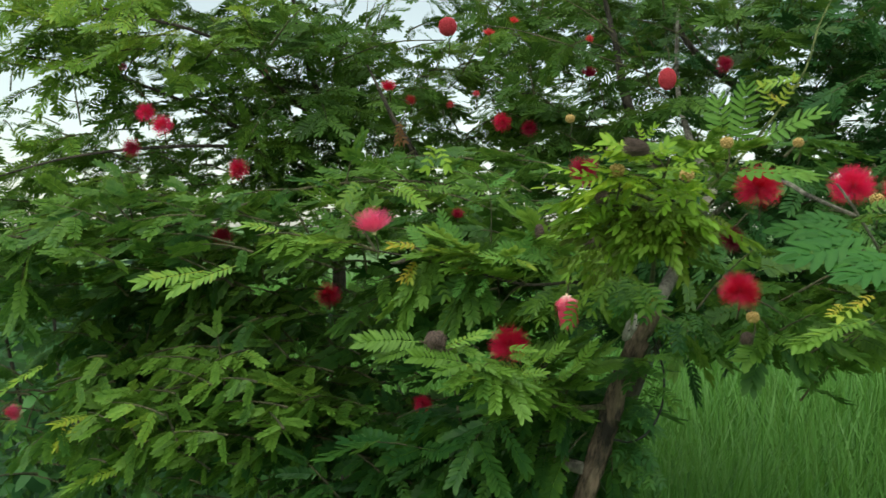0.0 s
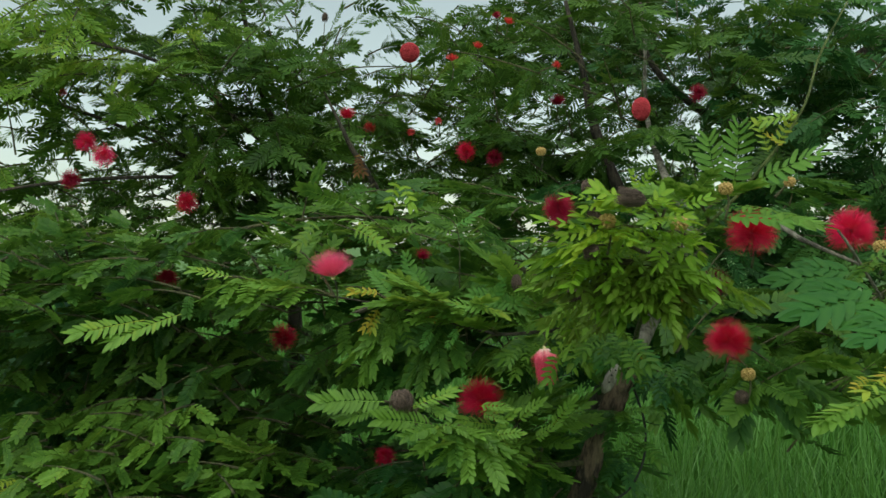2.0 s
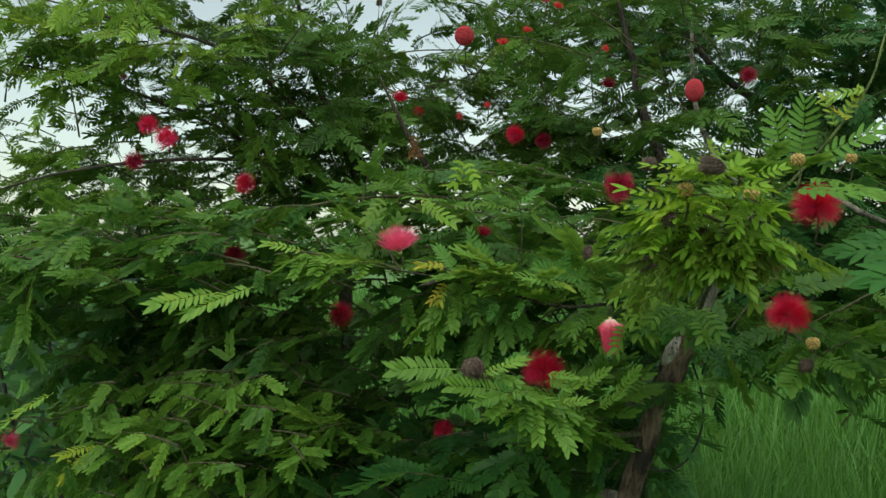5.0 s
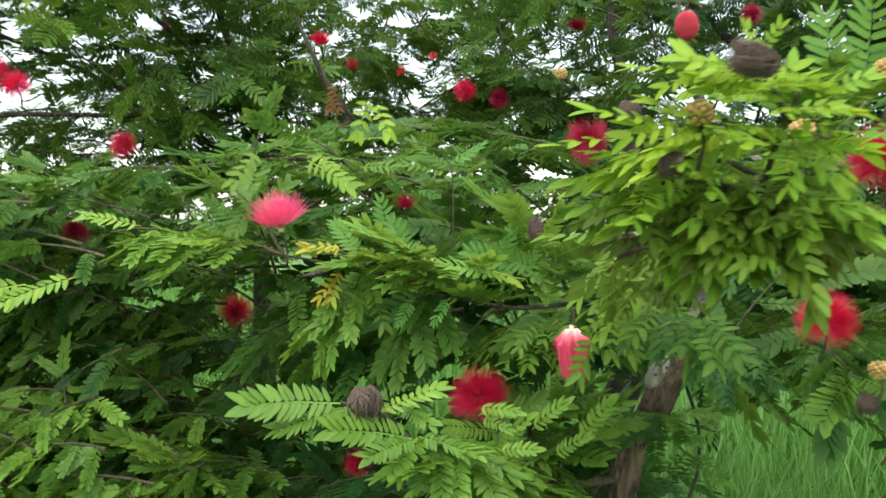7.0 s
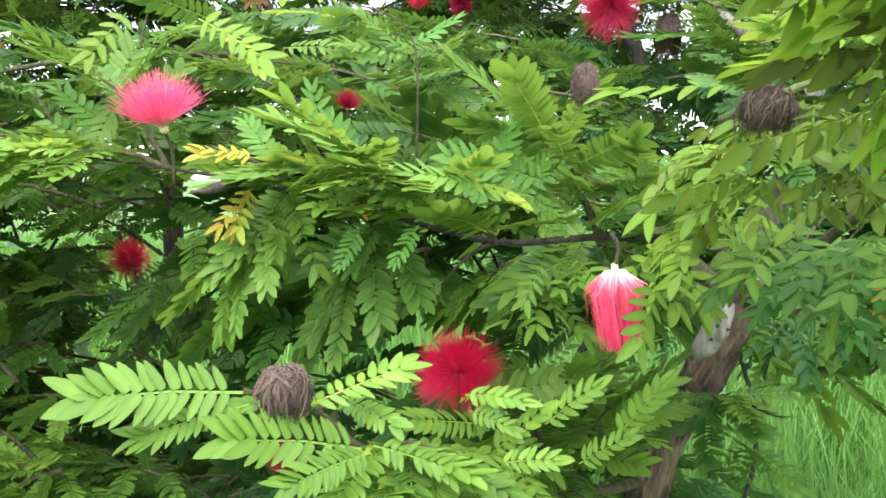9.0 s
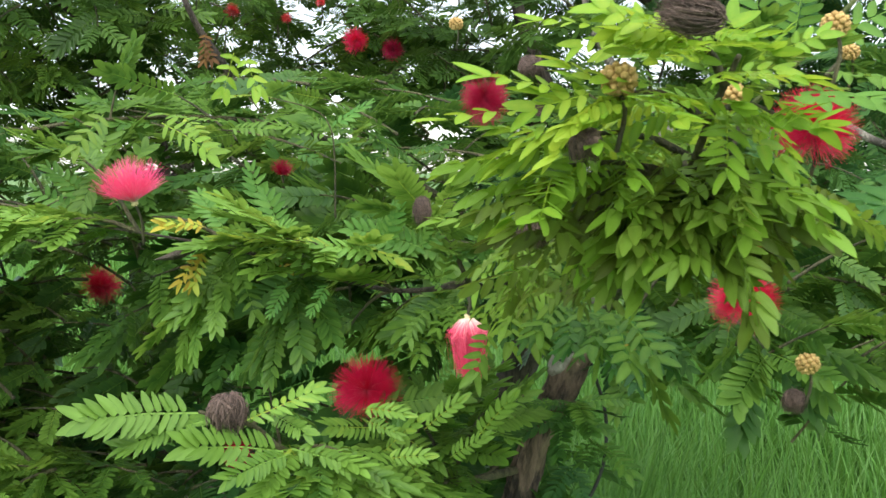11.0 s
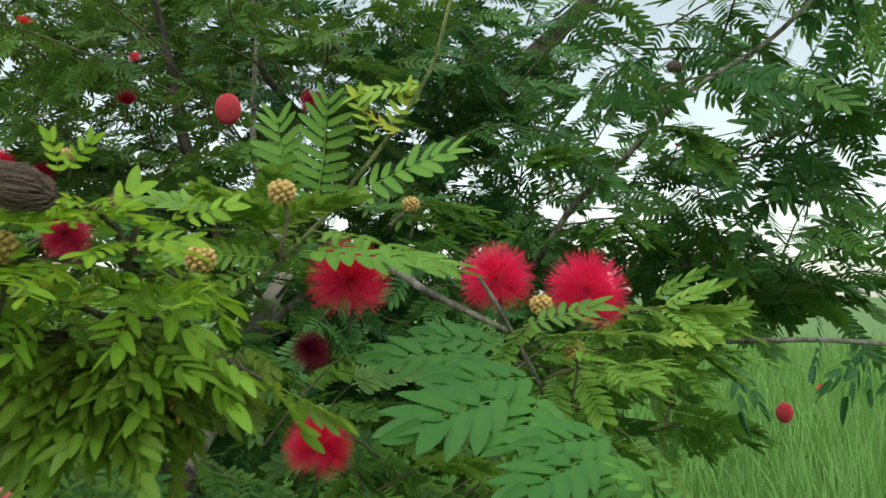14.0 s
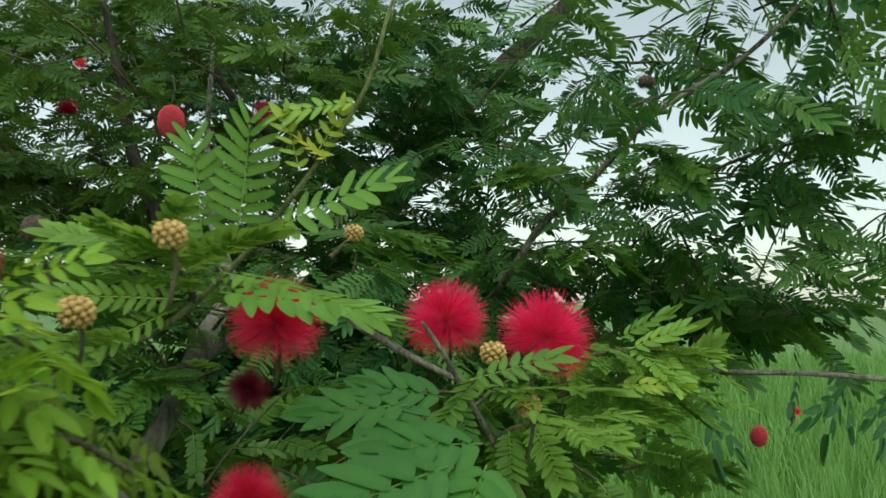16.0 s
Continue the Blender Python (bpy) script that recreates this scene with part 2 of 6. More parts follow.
def pinna(pairs, seed, fine=True, curl=0.10, wide=0.30, slim=0.47, rich=False, spread=62, hang=0.0, calm=0.6):
    """One feather of leaflets, 1 long, along x, its upper side to +z; hang folds the leaflets down."""
    rnd = random.Random(seed)
    verts, faces, shade = [], [], []
    sway = rnd.uniform(-0.10, 0.10)

    def z_at(x):
        return -curl * x * x

    def rich_leaflet(x, side, size, ang):
        """A leaflet with a folded, paler midrib and a rounded outline."""
        a = radians(ang + rnd.uniform(-9, 9) * calm)
        d = Vector((math.cos(a), side * math.sin(a) * (1 - 0.55 * hang), rnd.uniform(-0.30, 0.12) * calm - hang * math.sin(a))).normalized()
        w = (d * d.x - Vector((1, 0, 0))).normalized() * side
        w = (w + Vector((0, 0, rnd.uniform(-0.35, 0.35) * calm + 0.08))).normalized()
        nrm = d.cross(w).normalized()
        o = Vector((x, sway * x * x + side * 0.006, z_at(x)))
        half = size * slim * 0.5 * rnd.uniform(0.9, 1.1)
        bend, lift, fold = rnd.uniform(-0.22, 0.05), rnd.uniform(-0.07, 0.07), rnd.uniform(0.08, 0.30)
        drift = rnd.uniform(-0.06, 0.06)
        cuts = ((0.02, 0.62), (0.12, 0.93), (0.32, 1.0), (0.56, 0.95 if slim < 0.36 else 0.92), (0.78, 0.84 if slim < 0.36 else 0.66), (0.92, 0.52 if slim < 0.36 else 0.33), (1.0, 0.05))
        b = len(verts)
        for q, h in cuts:
            m = o + d * (size * q) + nrm * (bend * size * q * q) + w * (drift * size * q * q)
            verts.extend((m + w * half * h + nrm * fold * half * h, m, m - w * half * h * 0.94 + nrm * fold * half * h))
            shade.extend((lift - 0.03, lift + 0.09 - 0.05 * q, lift - 0.03))
        for i in range(len(cuts) - 1):
            k = b + 3 * i
            faces.extend(((k, k + 3, k + 4, k + 1), (k + 1, k + 4, k + 5, k + 2)))

    def leaflet(x, side, size, ang):
        a = radians(ang + rnd.uniform(-6, 6))
        d = Vector((math.cos(a), side * math.sin(a), rnd.uniform(-0.22, 0.10)))
        d.normalize()
        w = Vector((-d.y * side, d.x * side, 0)).normalized() * side
        w = Vector((-d.y, d.x, 0)).normalized()
        nrm = d.cross(w)
        o = Vector((x, sway * x * x + side * 0.006, z_at(x)))
        cuts = ((0.05, 0.86), (0.45, 1.0), (0.84, 0.62)) if fine else ((0.14, 0.95), (0.76, 0.80))
        half = size * slim * 0.5
        b = len(verts)
        lift = rnd.uniform(-0.05, 0.05)
        # darker base and paler tip put shading into the leaflet's colour
        shade.extend([lift - 0.16, *[lift + 0.02] * len(cuts), lift + 0.05, *[lift - 0.02] * len(cuts)])
        verts.append(o)
        bend = rnd.uniform(-0.10, 0.04)
        for q, h in cuts:
            verts.append(o + d * (size * q) + w * (half * h) + nrm * (0.16 * half + bend * size * q * q))
        verts.append(o + d * size + nrm * bend * size)
        for q, h in reversed(cuts):
            verts.append(o + d * (size * q) - w * (half * h) + nrm * (0.16 * half + bend * size * q * q))
        k = len(cuts)
        tip = b + k + 1
        faces.append((b, tip, *range(b + k, b, -1)))
        faces.append((b, *range(tip + k, tip, -1), tip))

    for i in range(pairs):
        f = i / (pairs - 1)
        x = 0.10 + 0.72 * f
        size = wide * ((0.66 + 0.22 * f + 0.22 * f ** 4) if calm > 0.3 else (0.80 + 0.25 * f - 0.35 * f ** 5)) * rnd.uniform(0.9, 1.1)
        ang = spread - 16 * f - 28 * f ** 4
        for side in (1, -1):
            if rnd.random() > 0.025:
                (rich_leaflet if rich else leaflet)(x + rnd.uniform(-0.012, 0.012), side, size, ang)
    b = len(verts)
    for x, w in ((0, 0.008), (0.4, 0.006), (0.82, 0.003)):
        verts += [Vector((x, sway * x * x + w, z_at(x) - 0.002)), Vector((x, sway * x * x - w, z_at(x) - 0.002))]
    faces += [(b, b + 1, b + 3, b + 2), (b + 2, b + 3, b + 5, b + 4)]
    return Shape(verts, faces, shade + [0.25] * 6)


FINE = [pinna(11 + i % 3, i, True, (0.05, 0.14, 0.24)[i % 3], 0.22 + 0.02 * (i % 3), 0.40, False, 64) for i in range(9)]
AIRY = [pinna(9 + i % 3, 80 + i, True, (0.1, 0.2, 0.3)[i % 3], 0.27, 0.30, False, 68) for i in range(6)]
COARSE = [pinna(11 + i % 3, 50 + i, False, (0.06, 0.16, 0.28)[i % 3], 0.235 + 0.02 * (i % 3), 0.40, False, 64) for i in range(6)]
LACE = [pinna(8 + i % 3, 90 + i, False, (0.08, 0.18, 0.30)[i % 3], 0.29 + 0.02 * (i % 3), 0.31, False, 68) for i in range(6)]


def facing(at, way, up, size, wide=1.0):
    """The matrix that lays a leaf at a place, along a way, with its upper side towards up."""
    x = way.normalized()
    z = up - x * up.dot(x)
    if z.length < 1e-3:
        z = x.orthogonal()
    z.normalize()
    y = z.cross(x)
    return ((x.x * size, y.x * size * wide, z.x * size, at.x), (x.y * size, y.y * size * wide, z.y * size, at.y), (x.z * size, y.z * size * wide, z.z * size, at.z))


# leaves are cleared along lines from flowers and trunk towards the camera
VIEW_SIDE = Vector((0.12, 0.3, 1.45))
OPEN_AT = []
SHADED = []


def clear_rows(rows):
    """Which of the leaves stay out of the camera's way to the flowers."""
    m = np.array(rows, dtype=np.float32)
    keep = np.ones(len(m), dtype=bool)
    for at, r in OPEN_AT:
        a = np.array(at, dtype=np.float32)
        d = np.array((VIEW_SIDE - at).normalized() * min(0.45, 0.6 * (VIEW_SIDE - at).length), dtype=np.float32)
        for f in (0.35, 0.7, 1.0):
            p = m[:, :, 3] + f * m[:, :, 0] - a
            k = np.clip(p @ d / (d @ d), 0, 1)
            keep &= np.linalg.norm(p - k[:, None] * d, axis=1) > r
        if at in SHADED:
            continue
        # leaves right above are dropped too, to let light onto the flower
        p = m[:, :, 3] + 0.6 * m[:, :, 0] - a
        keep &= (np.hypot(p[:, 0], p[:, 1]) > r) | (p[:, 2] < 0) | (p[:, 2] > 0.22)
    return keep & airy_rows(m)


# thin places in the crowns, placed to fit the camera's view, through which the sky shows: middle, half width, half
# height, share of leaves left, nearest row of leaves
THIN = [((-1.10, 1.75), 0.16, 0.17, 0.45, 1.8), ((-0.25, 1.98), 0.13, 0.11, 0.65, 1.8), ((0.39, 1.90), 0.05, 0.045, 0.2, 1.8), ((-0.19, 1.49), 0.10, 0.04, 0.4, 1.8), ((-0.13, 1.49), 0.10, 0.06, 0.6, 1.6),
        ((-0.70, 1.64), 0.19, 0.11, 0.7, 1.8), ((1.17, 1.78), 0.14, 0.05, 0.4, 1.8), ((1.55, 1.64), 0.30, 0.13, 0.74, 1.5), ((1.02, 1.70), 0.13, 0.05, 0.5, 1.7), ((1.24, 1.62), 0.12, 0.06, 0.6, 1.7), ((0.40, 1.90), 0.30, 0.14, 0.75, 1.8),
        ((-0.83, 0.98), 0.16, 0.13, 0.12, 1.3), ((-0.45, 0.93), 0.20, 0.065, 0.3, 1.3), ((-0.27, 1.25), 0.22, 0.13, 0.78, 1.7)]


def airy_rows(m):
    """Which of the leaves stay where the crowns are thin."""
    p = m[:, :, 3] + 0.5 * m[:, :, 0]
    chance = np.abs(np.sin(p[:, 0] * 917.3 + p[:, 1] * 411.7 + p[:, 2] * 733.1) * 4375.5) % 1.0
    keep = np.ones(len(m), dtype=bool)
    for (x, z), wide, high, share, near_row in THIN:
        keep &= (np.hypot((p[:, 0] - x) / wide, (p[:, 2] - z) / high) > 1) | (chance < share) | (p[:, 1] < near_row)
    return keep


def halton(i, base):
    f, r = 1.0, 0.0
    while i:
        f /= base
        r += f * (i % base)
        i //= base
    return r


def shape_mesh(s, tone):
    faces, at = [], 0
    for n in s.total:
        faces.append(tuple(int(i) for i in s.loops[at:at + n]))
        at += n
    me = mesh_of("leaf", s.v.tolist(), faces)
    me.attributes.new("tone", "FLOAT", "POINT").data.foreach_set("value", (s.tone + tone).tolist())
    return me


class Foliage:
    """Gathers leaves and twigs, and joins them into one mesh each."""

    def __init__(self, shapes, seed):
        self.shapes, self.rnd = shapes, random.Random(seed)
        self.rows = [[] for _ in shapes]
        self.tones = [[] for _ in shapes]
        self.tv, self.tf = [], []
        self.single = 0

    def leaf(self, at, way, up, size, tone, wide=1.0):
        k = self.rnd.randrange(len(self.shapes))
        self.rows[k].append(facing(at, way, up, size, wide))
        self.tones[k].append(tone)

    def twig(self, line, r0, r1):
        v, f = tube_data(line, (r0, r1), 4)
        o = len(self.tv)
        self.tv += v
        self.tf += [tuple(i + o for i in q) for q in f[:-2]]

    def spray(self, base, tip, leaves=8, size=0.1, tone=0.4, droop=0.3, sag=0.02, lean=0.35):
        """A twig with pairs of feathered leaves to both sides."""
        r = self.rnd
        base, tip = Vector(base), Vector(tip)
        mid = (base + tip) * 0.5 + Vector((0, 0, sag))
        line = [base.lerp(mid, f).lerp(mid.lerp(tip, f), f) for f in (0, 0.25, 0.5, 0.75, 1)]
        self.twig(line, 0.0024, 0.0010)
        tan = (tip - base).normalized()
        side0 = tan.cross(UP)
        if side0.length < 0.2:
            side0 = Vector((r.uniform(-1, 1), r.uniform(-1, 1), 0))
        side0.normalize()
        for i in range(leaves):
            f = (i + r.uniform(0.5, 0.9)) / leaves
            p = base.lerp(mid, f).lerp(mid.lerp(tip, f), f)
            s = 1 if i % 2 else -1
            last = i == leaves - 1
            side = side0 * s * (0.25 if last else 1 - 0.4 * f)
            way = tan * (0.35 + 0.6 * f) + side + UP * r.uniform(-0.25, 0.3)
            t = tone + r.gauss(0, 0.07) + 0.10 * (f - 0.5)
            for q in (1, -1):
                turn = Matrix.Rotation(radians(q * r.uniform(20, 42)), 3, "Z")
                w = turn @ way
                w.normalize()
                w.z -= droop * r.uniform(0.3, 1.5)
                up = Vector((r.gauss(0, lean), r.gauss(0, lean), 1.0))
                self.leaf(p, w, up, size * r.uniform(0.72, 1.12), t + r.gauss(0, 0.03), r.uniform(0.85, 1.1))

    def cloud(self, centre, radii, sprays, size=0.1, tone=0.35, droop=0.35, out=None, leaves=5, lean=0.9):
        """Sprays that fill a rounded mass, pointing away from out."""
        r = self.rnd
        centre = Vector(centre)
        start = r.randrange(500)
        for i in range(start, start + sprays):
            z, a, far = 2 * halton(i, 2) - 1, 2 * math.pi * halton(i, 3), halton(i, 5) ** (1 / 3)
            q = math.sqrt(1 - z * z)
            d = Vector((q * math.cos(a), q * math.sin(a), z)) * far
            p = centre + Vector((d.x * radii[0], d.y * radii[1], d.z * radii[2]))
            o = (p - Vector(out)) if out else Vector((r.uniform(-1, 1), r.uniform(-1, 1), 0))
            o.z *= 0.35
            o = o.normalized() + Vector((r.gauss(0, 0.6), r.gauss(0, 0.6), r.gauss(0.08, 0.5)))
            o.normalize()
            n = r.uniform(0.10, 0.20) * size / 0.1
            self.spray(p - o * n * 0.5, p + o * n * 0.5, leaves, size, tone + r.gauss(0, 0.06), droop, n * 0.1, lean)

    def pick_single(self, tree, leaf_mat):
        """The leaves nearest to the camera's side become parts of their own."""
        meshes = {}
        spots = [(math.dist((m[0][3], m[1][3], m[2][3]), VIEW_SIDE), k, i) for k, rows in enumerate(self.rows) for i, m in enumerate(rows)]
        spots.sort()
        taken = set()
        for _, k, i in spots[:self.single]:
            taken.add((k, i))
            m, tone = self.rows[k][i], round(min(max(self.tones[k][i], 0), 1), 1)
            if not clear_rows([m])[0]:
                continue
            if (k, tone) not in meshes:
                meshes[k, tone] = shape_mesh(self.shapes[k], tone)
            part("leaf", meshes[k, tone], leaf_mat, tree).matrix_basis = Matrix((*m, (0, 0, 0, 1)))
        for k in range(len(self.rows)):
            keep = [i for i in range(len(self.rows[k])) if (k, i) not in taken]
            self.rows[k], self.tones[k] = [self.rows[k][i] for i in keep], [self.tones[k][i] for i in keep]

    def finish(self, tree, leaf_mat, label, name="foliage"):
        if self.single:
            self.pick_single(tree, leaf_mat)
        vs, ls, ts, tn, base = [], [], [], [], 0
        for s, rows, tones in zip(self.shapes, self.rows, self.tones):
            if not rows:
                continue
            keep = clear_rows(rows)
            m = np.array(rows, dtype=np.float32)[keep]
            if not len(m):
                continue
            w = np.einsum("kij,nj->kni", m[:, :, :3], s.v) + m[:, None, :, 3]
            k, n = len(m), len(s.v)
            vs.append(w.reshape(-1, 3))
            ls.append((s.loops[None, :] + (np.arange(k, dtype=np.int32) * n)[:, None] + base).reshape(-1))
            ts.append(np.tile(s.total, k))
            tn.append((np.array(tones, dtype=np.float32)[keep][:, None] + s.tone[None, :]).reshape(-1))
            base += k * n
        v, l, t, tone = np.concatenate(vs), np.concatenate(ls), np.concatenate(ts), np.concatenate(tn)
        me = bpy.data.meshes.new(name)
        me.vertices.add(len(v))
        me.vertices.foreach_set("co", v.ravel())
        me.loops.add(len(l))
        me.loops.foreach_set("vertex_index", l)
        me.polygons.add(len(t))
        me.polygons.foreach_set("loop_start", np.concatenate(([0], np.cumsum(t)[:-1])).astype(np.int32))
        me.polygons.foreach_set("loop_total", t)
        me.update(calc_edges=True)
        me.attributes.new("tone", "FLOAT", "POINT").data.foreach_set("value", tone)
        made = part(name, me, leaf_mat, tree, label, "stuff")
        if self.tv:
            part("twig_tangle", mesh_of("twig_tangle", self.tv, self.tf, True), TWIG, tree, "thin green-brown leafy twigs", "stuff")
        return made


LEAF_MESHES = {}


def frond(tree, base, tip, tone=0.7, up=(0, 0, 1), wide=1.0, pairs=9, curl=0, mat=LEAF, slim=0.0, spread=62, lobe=0.0):
    """One feathered leaf that stands out, from its stalk to its tip; the lime shoot's dark-toned lower leaves fold
    down.
    """
    hang = 0.75 if mat == YOUNG and tone < 0.4 else 0.0
    if hang:
        tip, up = (tip[0], tip[1], base[2] + 0.45 * (tip[2] - base[2])), (0, -0.25, 1)
    base, tip = Vector(base), Vector(tip)
    long = (tip - base).length
    lobe = lobe or (0.29 if pairs < 12 else 0.24)
    if not slim:
        pairs, slim, spread = min(13, max(5, int(long / (0.0072 if mat != YOUNG else 0.0090)))), 0.37 if mat != YOUNG else 0.40, 68
        lobe = round(min(0.36, max(0.22, 0.0175 / long)), 2)
        if mat == YOUNG and tone > 0.74:
            pairs, slim, lobe = min(7, max(4, int(long / 0.0088))), 0.45, round(min(0.46, max(0.24, 0.0170 / long)), 2)
    key = (pairs, round(tone, 1), curl, mat.name, slim, spread, hang, lobe)
    if key not in LEAF_MESHES:
        me = shape_mesh(pinna(pairs, 200 + len(LEAF_MESHES), True, (0.06, 0.18, 0.32)[curl], lobe, slim, True, spread, hang, 0.25 if mat == MATURE else 0.6), round(tone, 1))
        me.polygons.foreach_set("use_smooth", [True] * len(me.polygons))
        LEAF_MESHES[key] = me
    way = tip - base
    ob = part("leaf", LEAF_MESHES[key], mat, tree)
    tilt = random.Random(base.x * 911 + base.z * 577)
    up = Vector(up).normalized() + Vector((tilt.gauss(0, 0.28), tilt.gauss(0, 0.28), tilt.gauss(0, 0.2))) * (0.4 if mat == MATURE else 1.0)
    m = facing(base, way, up, way.length, wide)
    ob.matrix_basis = Matrix((*m, (0, 0, 0, 1)))
    return ob


def twin_leaf(tree, base, tip, tone, up=(-0.15, -0.62, 0.75)):
    """A broad leaf of short flat feathers that part along its stalk, with long leaflets that overlap."""
    base, tip = Vector(base).lerp(Vector(tip), 0.12), Vector(tip)
    way = tip - base
    side = way.cross(Vector(up)).normalized() * way.length
    for k, (start, end, q, broad) in enumerate(((0.34, 1.0, 0.0, 1.0), (0.16, 0.62, -0.32, 1.1), (0.08, 0.60, 0.24, 1.1))):
        frond(tree, base + way * start + side * q * 0.2, base + way * end + side * q, tone + 0.04 * (k % 2), up, broad, 5 + k % 2, k % 2, MATURE, 0.37, 50, 0.52)


def whorl(tree, at, heads, long=0.05, tone=0.35, mat=YOUNG, drop=0.8, seed=0, toward=(-0.2, -0.5, 0)):
    """Leaves that hang round one node of a twig."""
    r = random.Random(seed)
    at = Vector(at)
    for i in range(heads):
        a = 2 * math.pi * (i + r.random()) / heads
        d = Vector((math.cos(a), math.sin(a), 0)) + Vector(toward) - UP * drop * r.uniform(0.4, 1.5)
        d.normalize()
        n = long * r.uniform(0.75, 1.2)
        frond(tree, at + d * 0.004, at + d * n, tone + r.uniform(-0.14, 0.14), (d.x * 0.5, d.y * 0.5 - 0.35, 0.8), r.uniform(0.9, 1.25), 6 + r.randrange(3), r.randrange(3), mat)


def oval(seed):
    """A broad pointed leaf, 1 long, along x."""
    r = random.Random(seed)
    w, cup, bend = r.uniform(0.26, 0.34), r.uniform(0.08, 0.2), r.uniform(-0.3, -0.05)
    verts, faces = [], []
    cuts = ((0.0, 0.05), (0.15, 0.7), (0.38, 1.0), (0.65, 0.8), (0.87, 0.36), (1.0, 0.02))
    for x, k in cuts:
        z = bend * x * x
        wave = 0.02 * math.sin(9 * x + seed)
        verts += [Vector((x, w * k, z + cup * k * w + wave)), Vector((x, 0, z)), Vector((x, -w * k, z + cup * k * w - wave))]
    for i in range(len(cuts) - 1):
        a = 3 * i
        faces += [(a, a + 1, a + 4, a + 3), (a + 1, a + 2, a + 5, a + 4)]
    return Shape(verts, faces)


# ---- flowers, buds and seed heads ----
def stamens(name, count, spread, seed, thick=0.0085, bend=0.25, close=0.0):
    """A powder puff of radius 1 round +z: thin filaments from one point."""
    r = random.Random(seed)
    verts, faces, along = [], [], []
    for i in range(count):
        a = r.uniform(0, 2 * math.pi)
        c = 1 - r.random() * (1 - math.cos(radians(spread)))
        s = math.sqrt(max(0, 1 - c * c))
        d = Vector((s * math.cos(a), s * math.sin(a), c))
        e = (d + Vector((r.gauss(0, bend), r.gauss(0, bend), r.gauss(0, bend))) * 0.6).normalized()
        n = r.uniform(0.62, 1.06)
        o = d.orthogonal().normalized()
        q = d.cross(o)
        b = len(verts)
        for f, w in ((0.05, 1.0), (0.55, 0.9), (1.0, 0.55)):
            p = d * (f * n) if f < 1 else (d * 0.6 + e * 0.4) * n
            if close:
                lay = Vector((math.cos(a), math.sin(a), 0)) * (0.38 * s / math.sin(radians(spread))) ** 1.0
                p = (d * 0.04 + lay * 0.26 * r.random(), lay * r.uniform(0.6, 1.05) + UP * 0.34 * n, lay * r.uniform(0.15, 0.85) + (e - d) * 0.35 + UP * n * 0.98)[(0.05, 0.55, 1.0).index(f)]
            for k in range(3):
                g = 2 * math.pi * k / 3
                verts.append(p + (o * math.cos(g) + q * math.sin(g)) * thick * w)
                along.append(f)
        for j in (0, 3):
            for k in range(3):
                h = (k + 1) % 3
                faces.append((b + j + k, b + j + h, b + j + 3 + h, b + j + 3 + k))
    me = mesh_of(name, verts, faces)
    me.attributes.new("along", "FLOAT", "POINT").data.foreach_set("value", along)
    return me


def ball_cluster(name, count, seed, grain, squash=1.0, lift=0.0):
    """Small rounded beads packed on a ball of radius 1."""
    r = random.Random(seed)
    bm = bmesh.new()
    bmesh.ops.create_icosphere(bm, subdivisions=2, radius=0.82, matrix=Matrix.Diagonal((1, 1, squash, 1)))
    for i in range(count):
        z = 1 - 2 * (i + 0.5) / count
        a = i * 2.39996
        s = math.sqrt(1 - z * z)
        d = Vector((s * math.cos(a), s * math.sin(a), z * squash))
        m = Matrix.Translation(d * (0.88 + lift * r.random())) @ d.to_track_quat("Z", "Y").to_matrix().to_4x4()
        bmesh.ops.create_icosphere(bm, subdivisions=1, radius=grain * r.uniform(0.85, 1.15), matrix=m @ Matrix.Diagonal((1, 1, 1.2, 1)))
    me = bpy.data.meshes.new(name)
    bm.to_mesh(me)
    bm.free()
    me.polygons.foreach_set("use_smooth", [True] * len(me.polygons))
    return me


def ragged(name, seed, strands=440):
    """A withered puff: a shrunken cap from which matted brown threads hang and curl in."""
    r = random.Random(seed)
    bm = bmesh.new()
    bmesh.ops.create_icosphere(bm, subdivisions=3, radius=0.62)
    for v in bm.verts:
        v.co.z = v.co.z * (0.75 if v.co.z > 0 else 1.15) + 0.1
        v.co *= 1 + 0.6 * noise.noise(v.co * 2.1 + Vector((seed * 3.7, 0, 0))) + 0.2 * noise.noise(v.co * 7)
    verts, faces = [v.co.copy() for v in bm.verts], [tuple(v.index for v in f.verts) for f in bm.faces]
    bm.free()
    lobes = [(r.uniform(0, 6.28), r.uniform(0.7, 1.15)) for _ in range(5)]
    for _ in range(strands):
        a, k = r.choice(lobes) if r.random() < 0.6 else (r.uniform(0, 6.28), 0.9)
        a += r.gauss(0, 0.35)
        out = k * r.uniform(0.72, 1.0)
        twist = r.gauss(0, 1.2)
        line = []
        for h, z, f in ((r.uniform(0.1, 0.6), 0.60, 0), (0.78, 0.42, 0.3), (1.0, -0.05, 0.7), (r.uniform(0.55, 1.1), r.uniform(-1.0, -0.45), 1.0)):
            g = a + twist * f
            q = out * h * (1 + r.gauss(0, 0.07))
            line.append(Vector((math.cos(g) * q, math.sin(g) * q, z + r.gauss(0, 0.12))))
        v, f = tube_data(spline(line, 2), (0.03, 0.014), 3)
        o = len(verts)
        verts += v
        faces += [tuple(i + o for i in q) for q in f]
    return mesh_of(name, verts, faces, True)


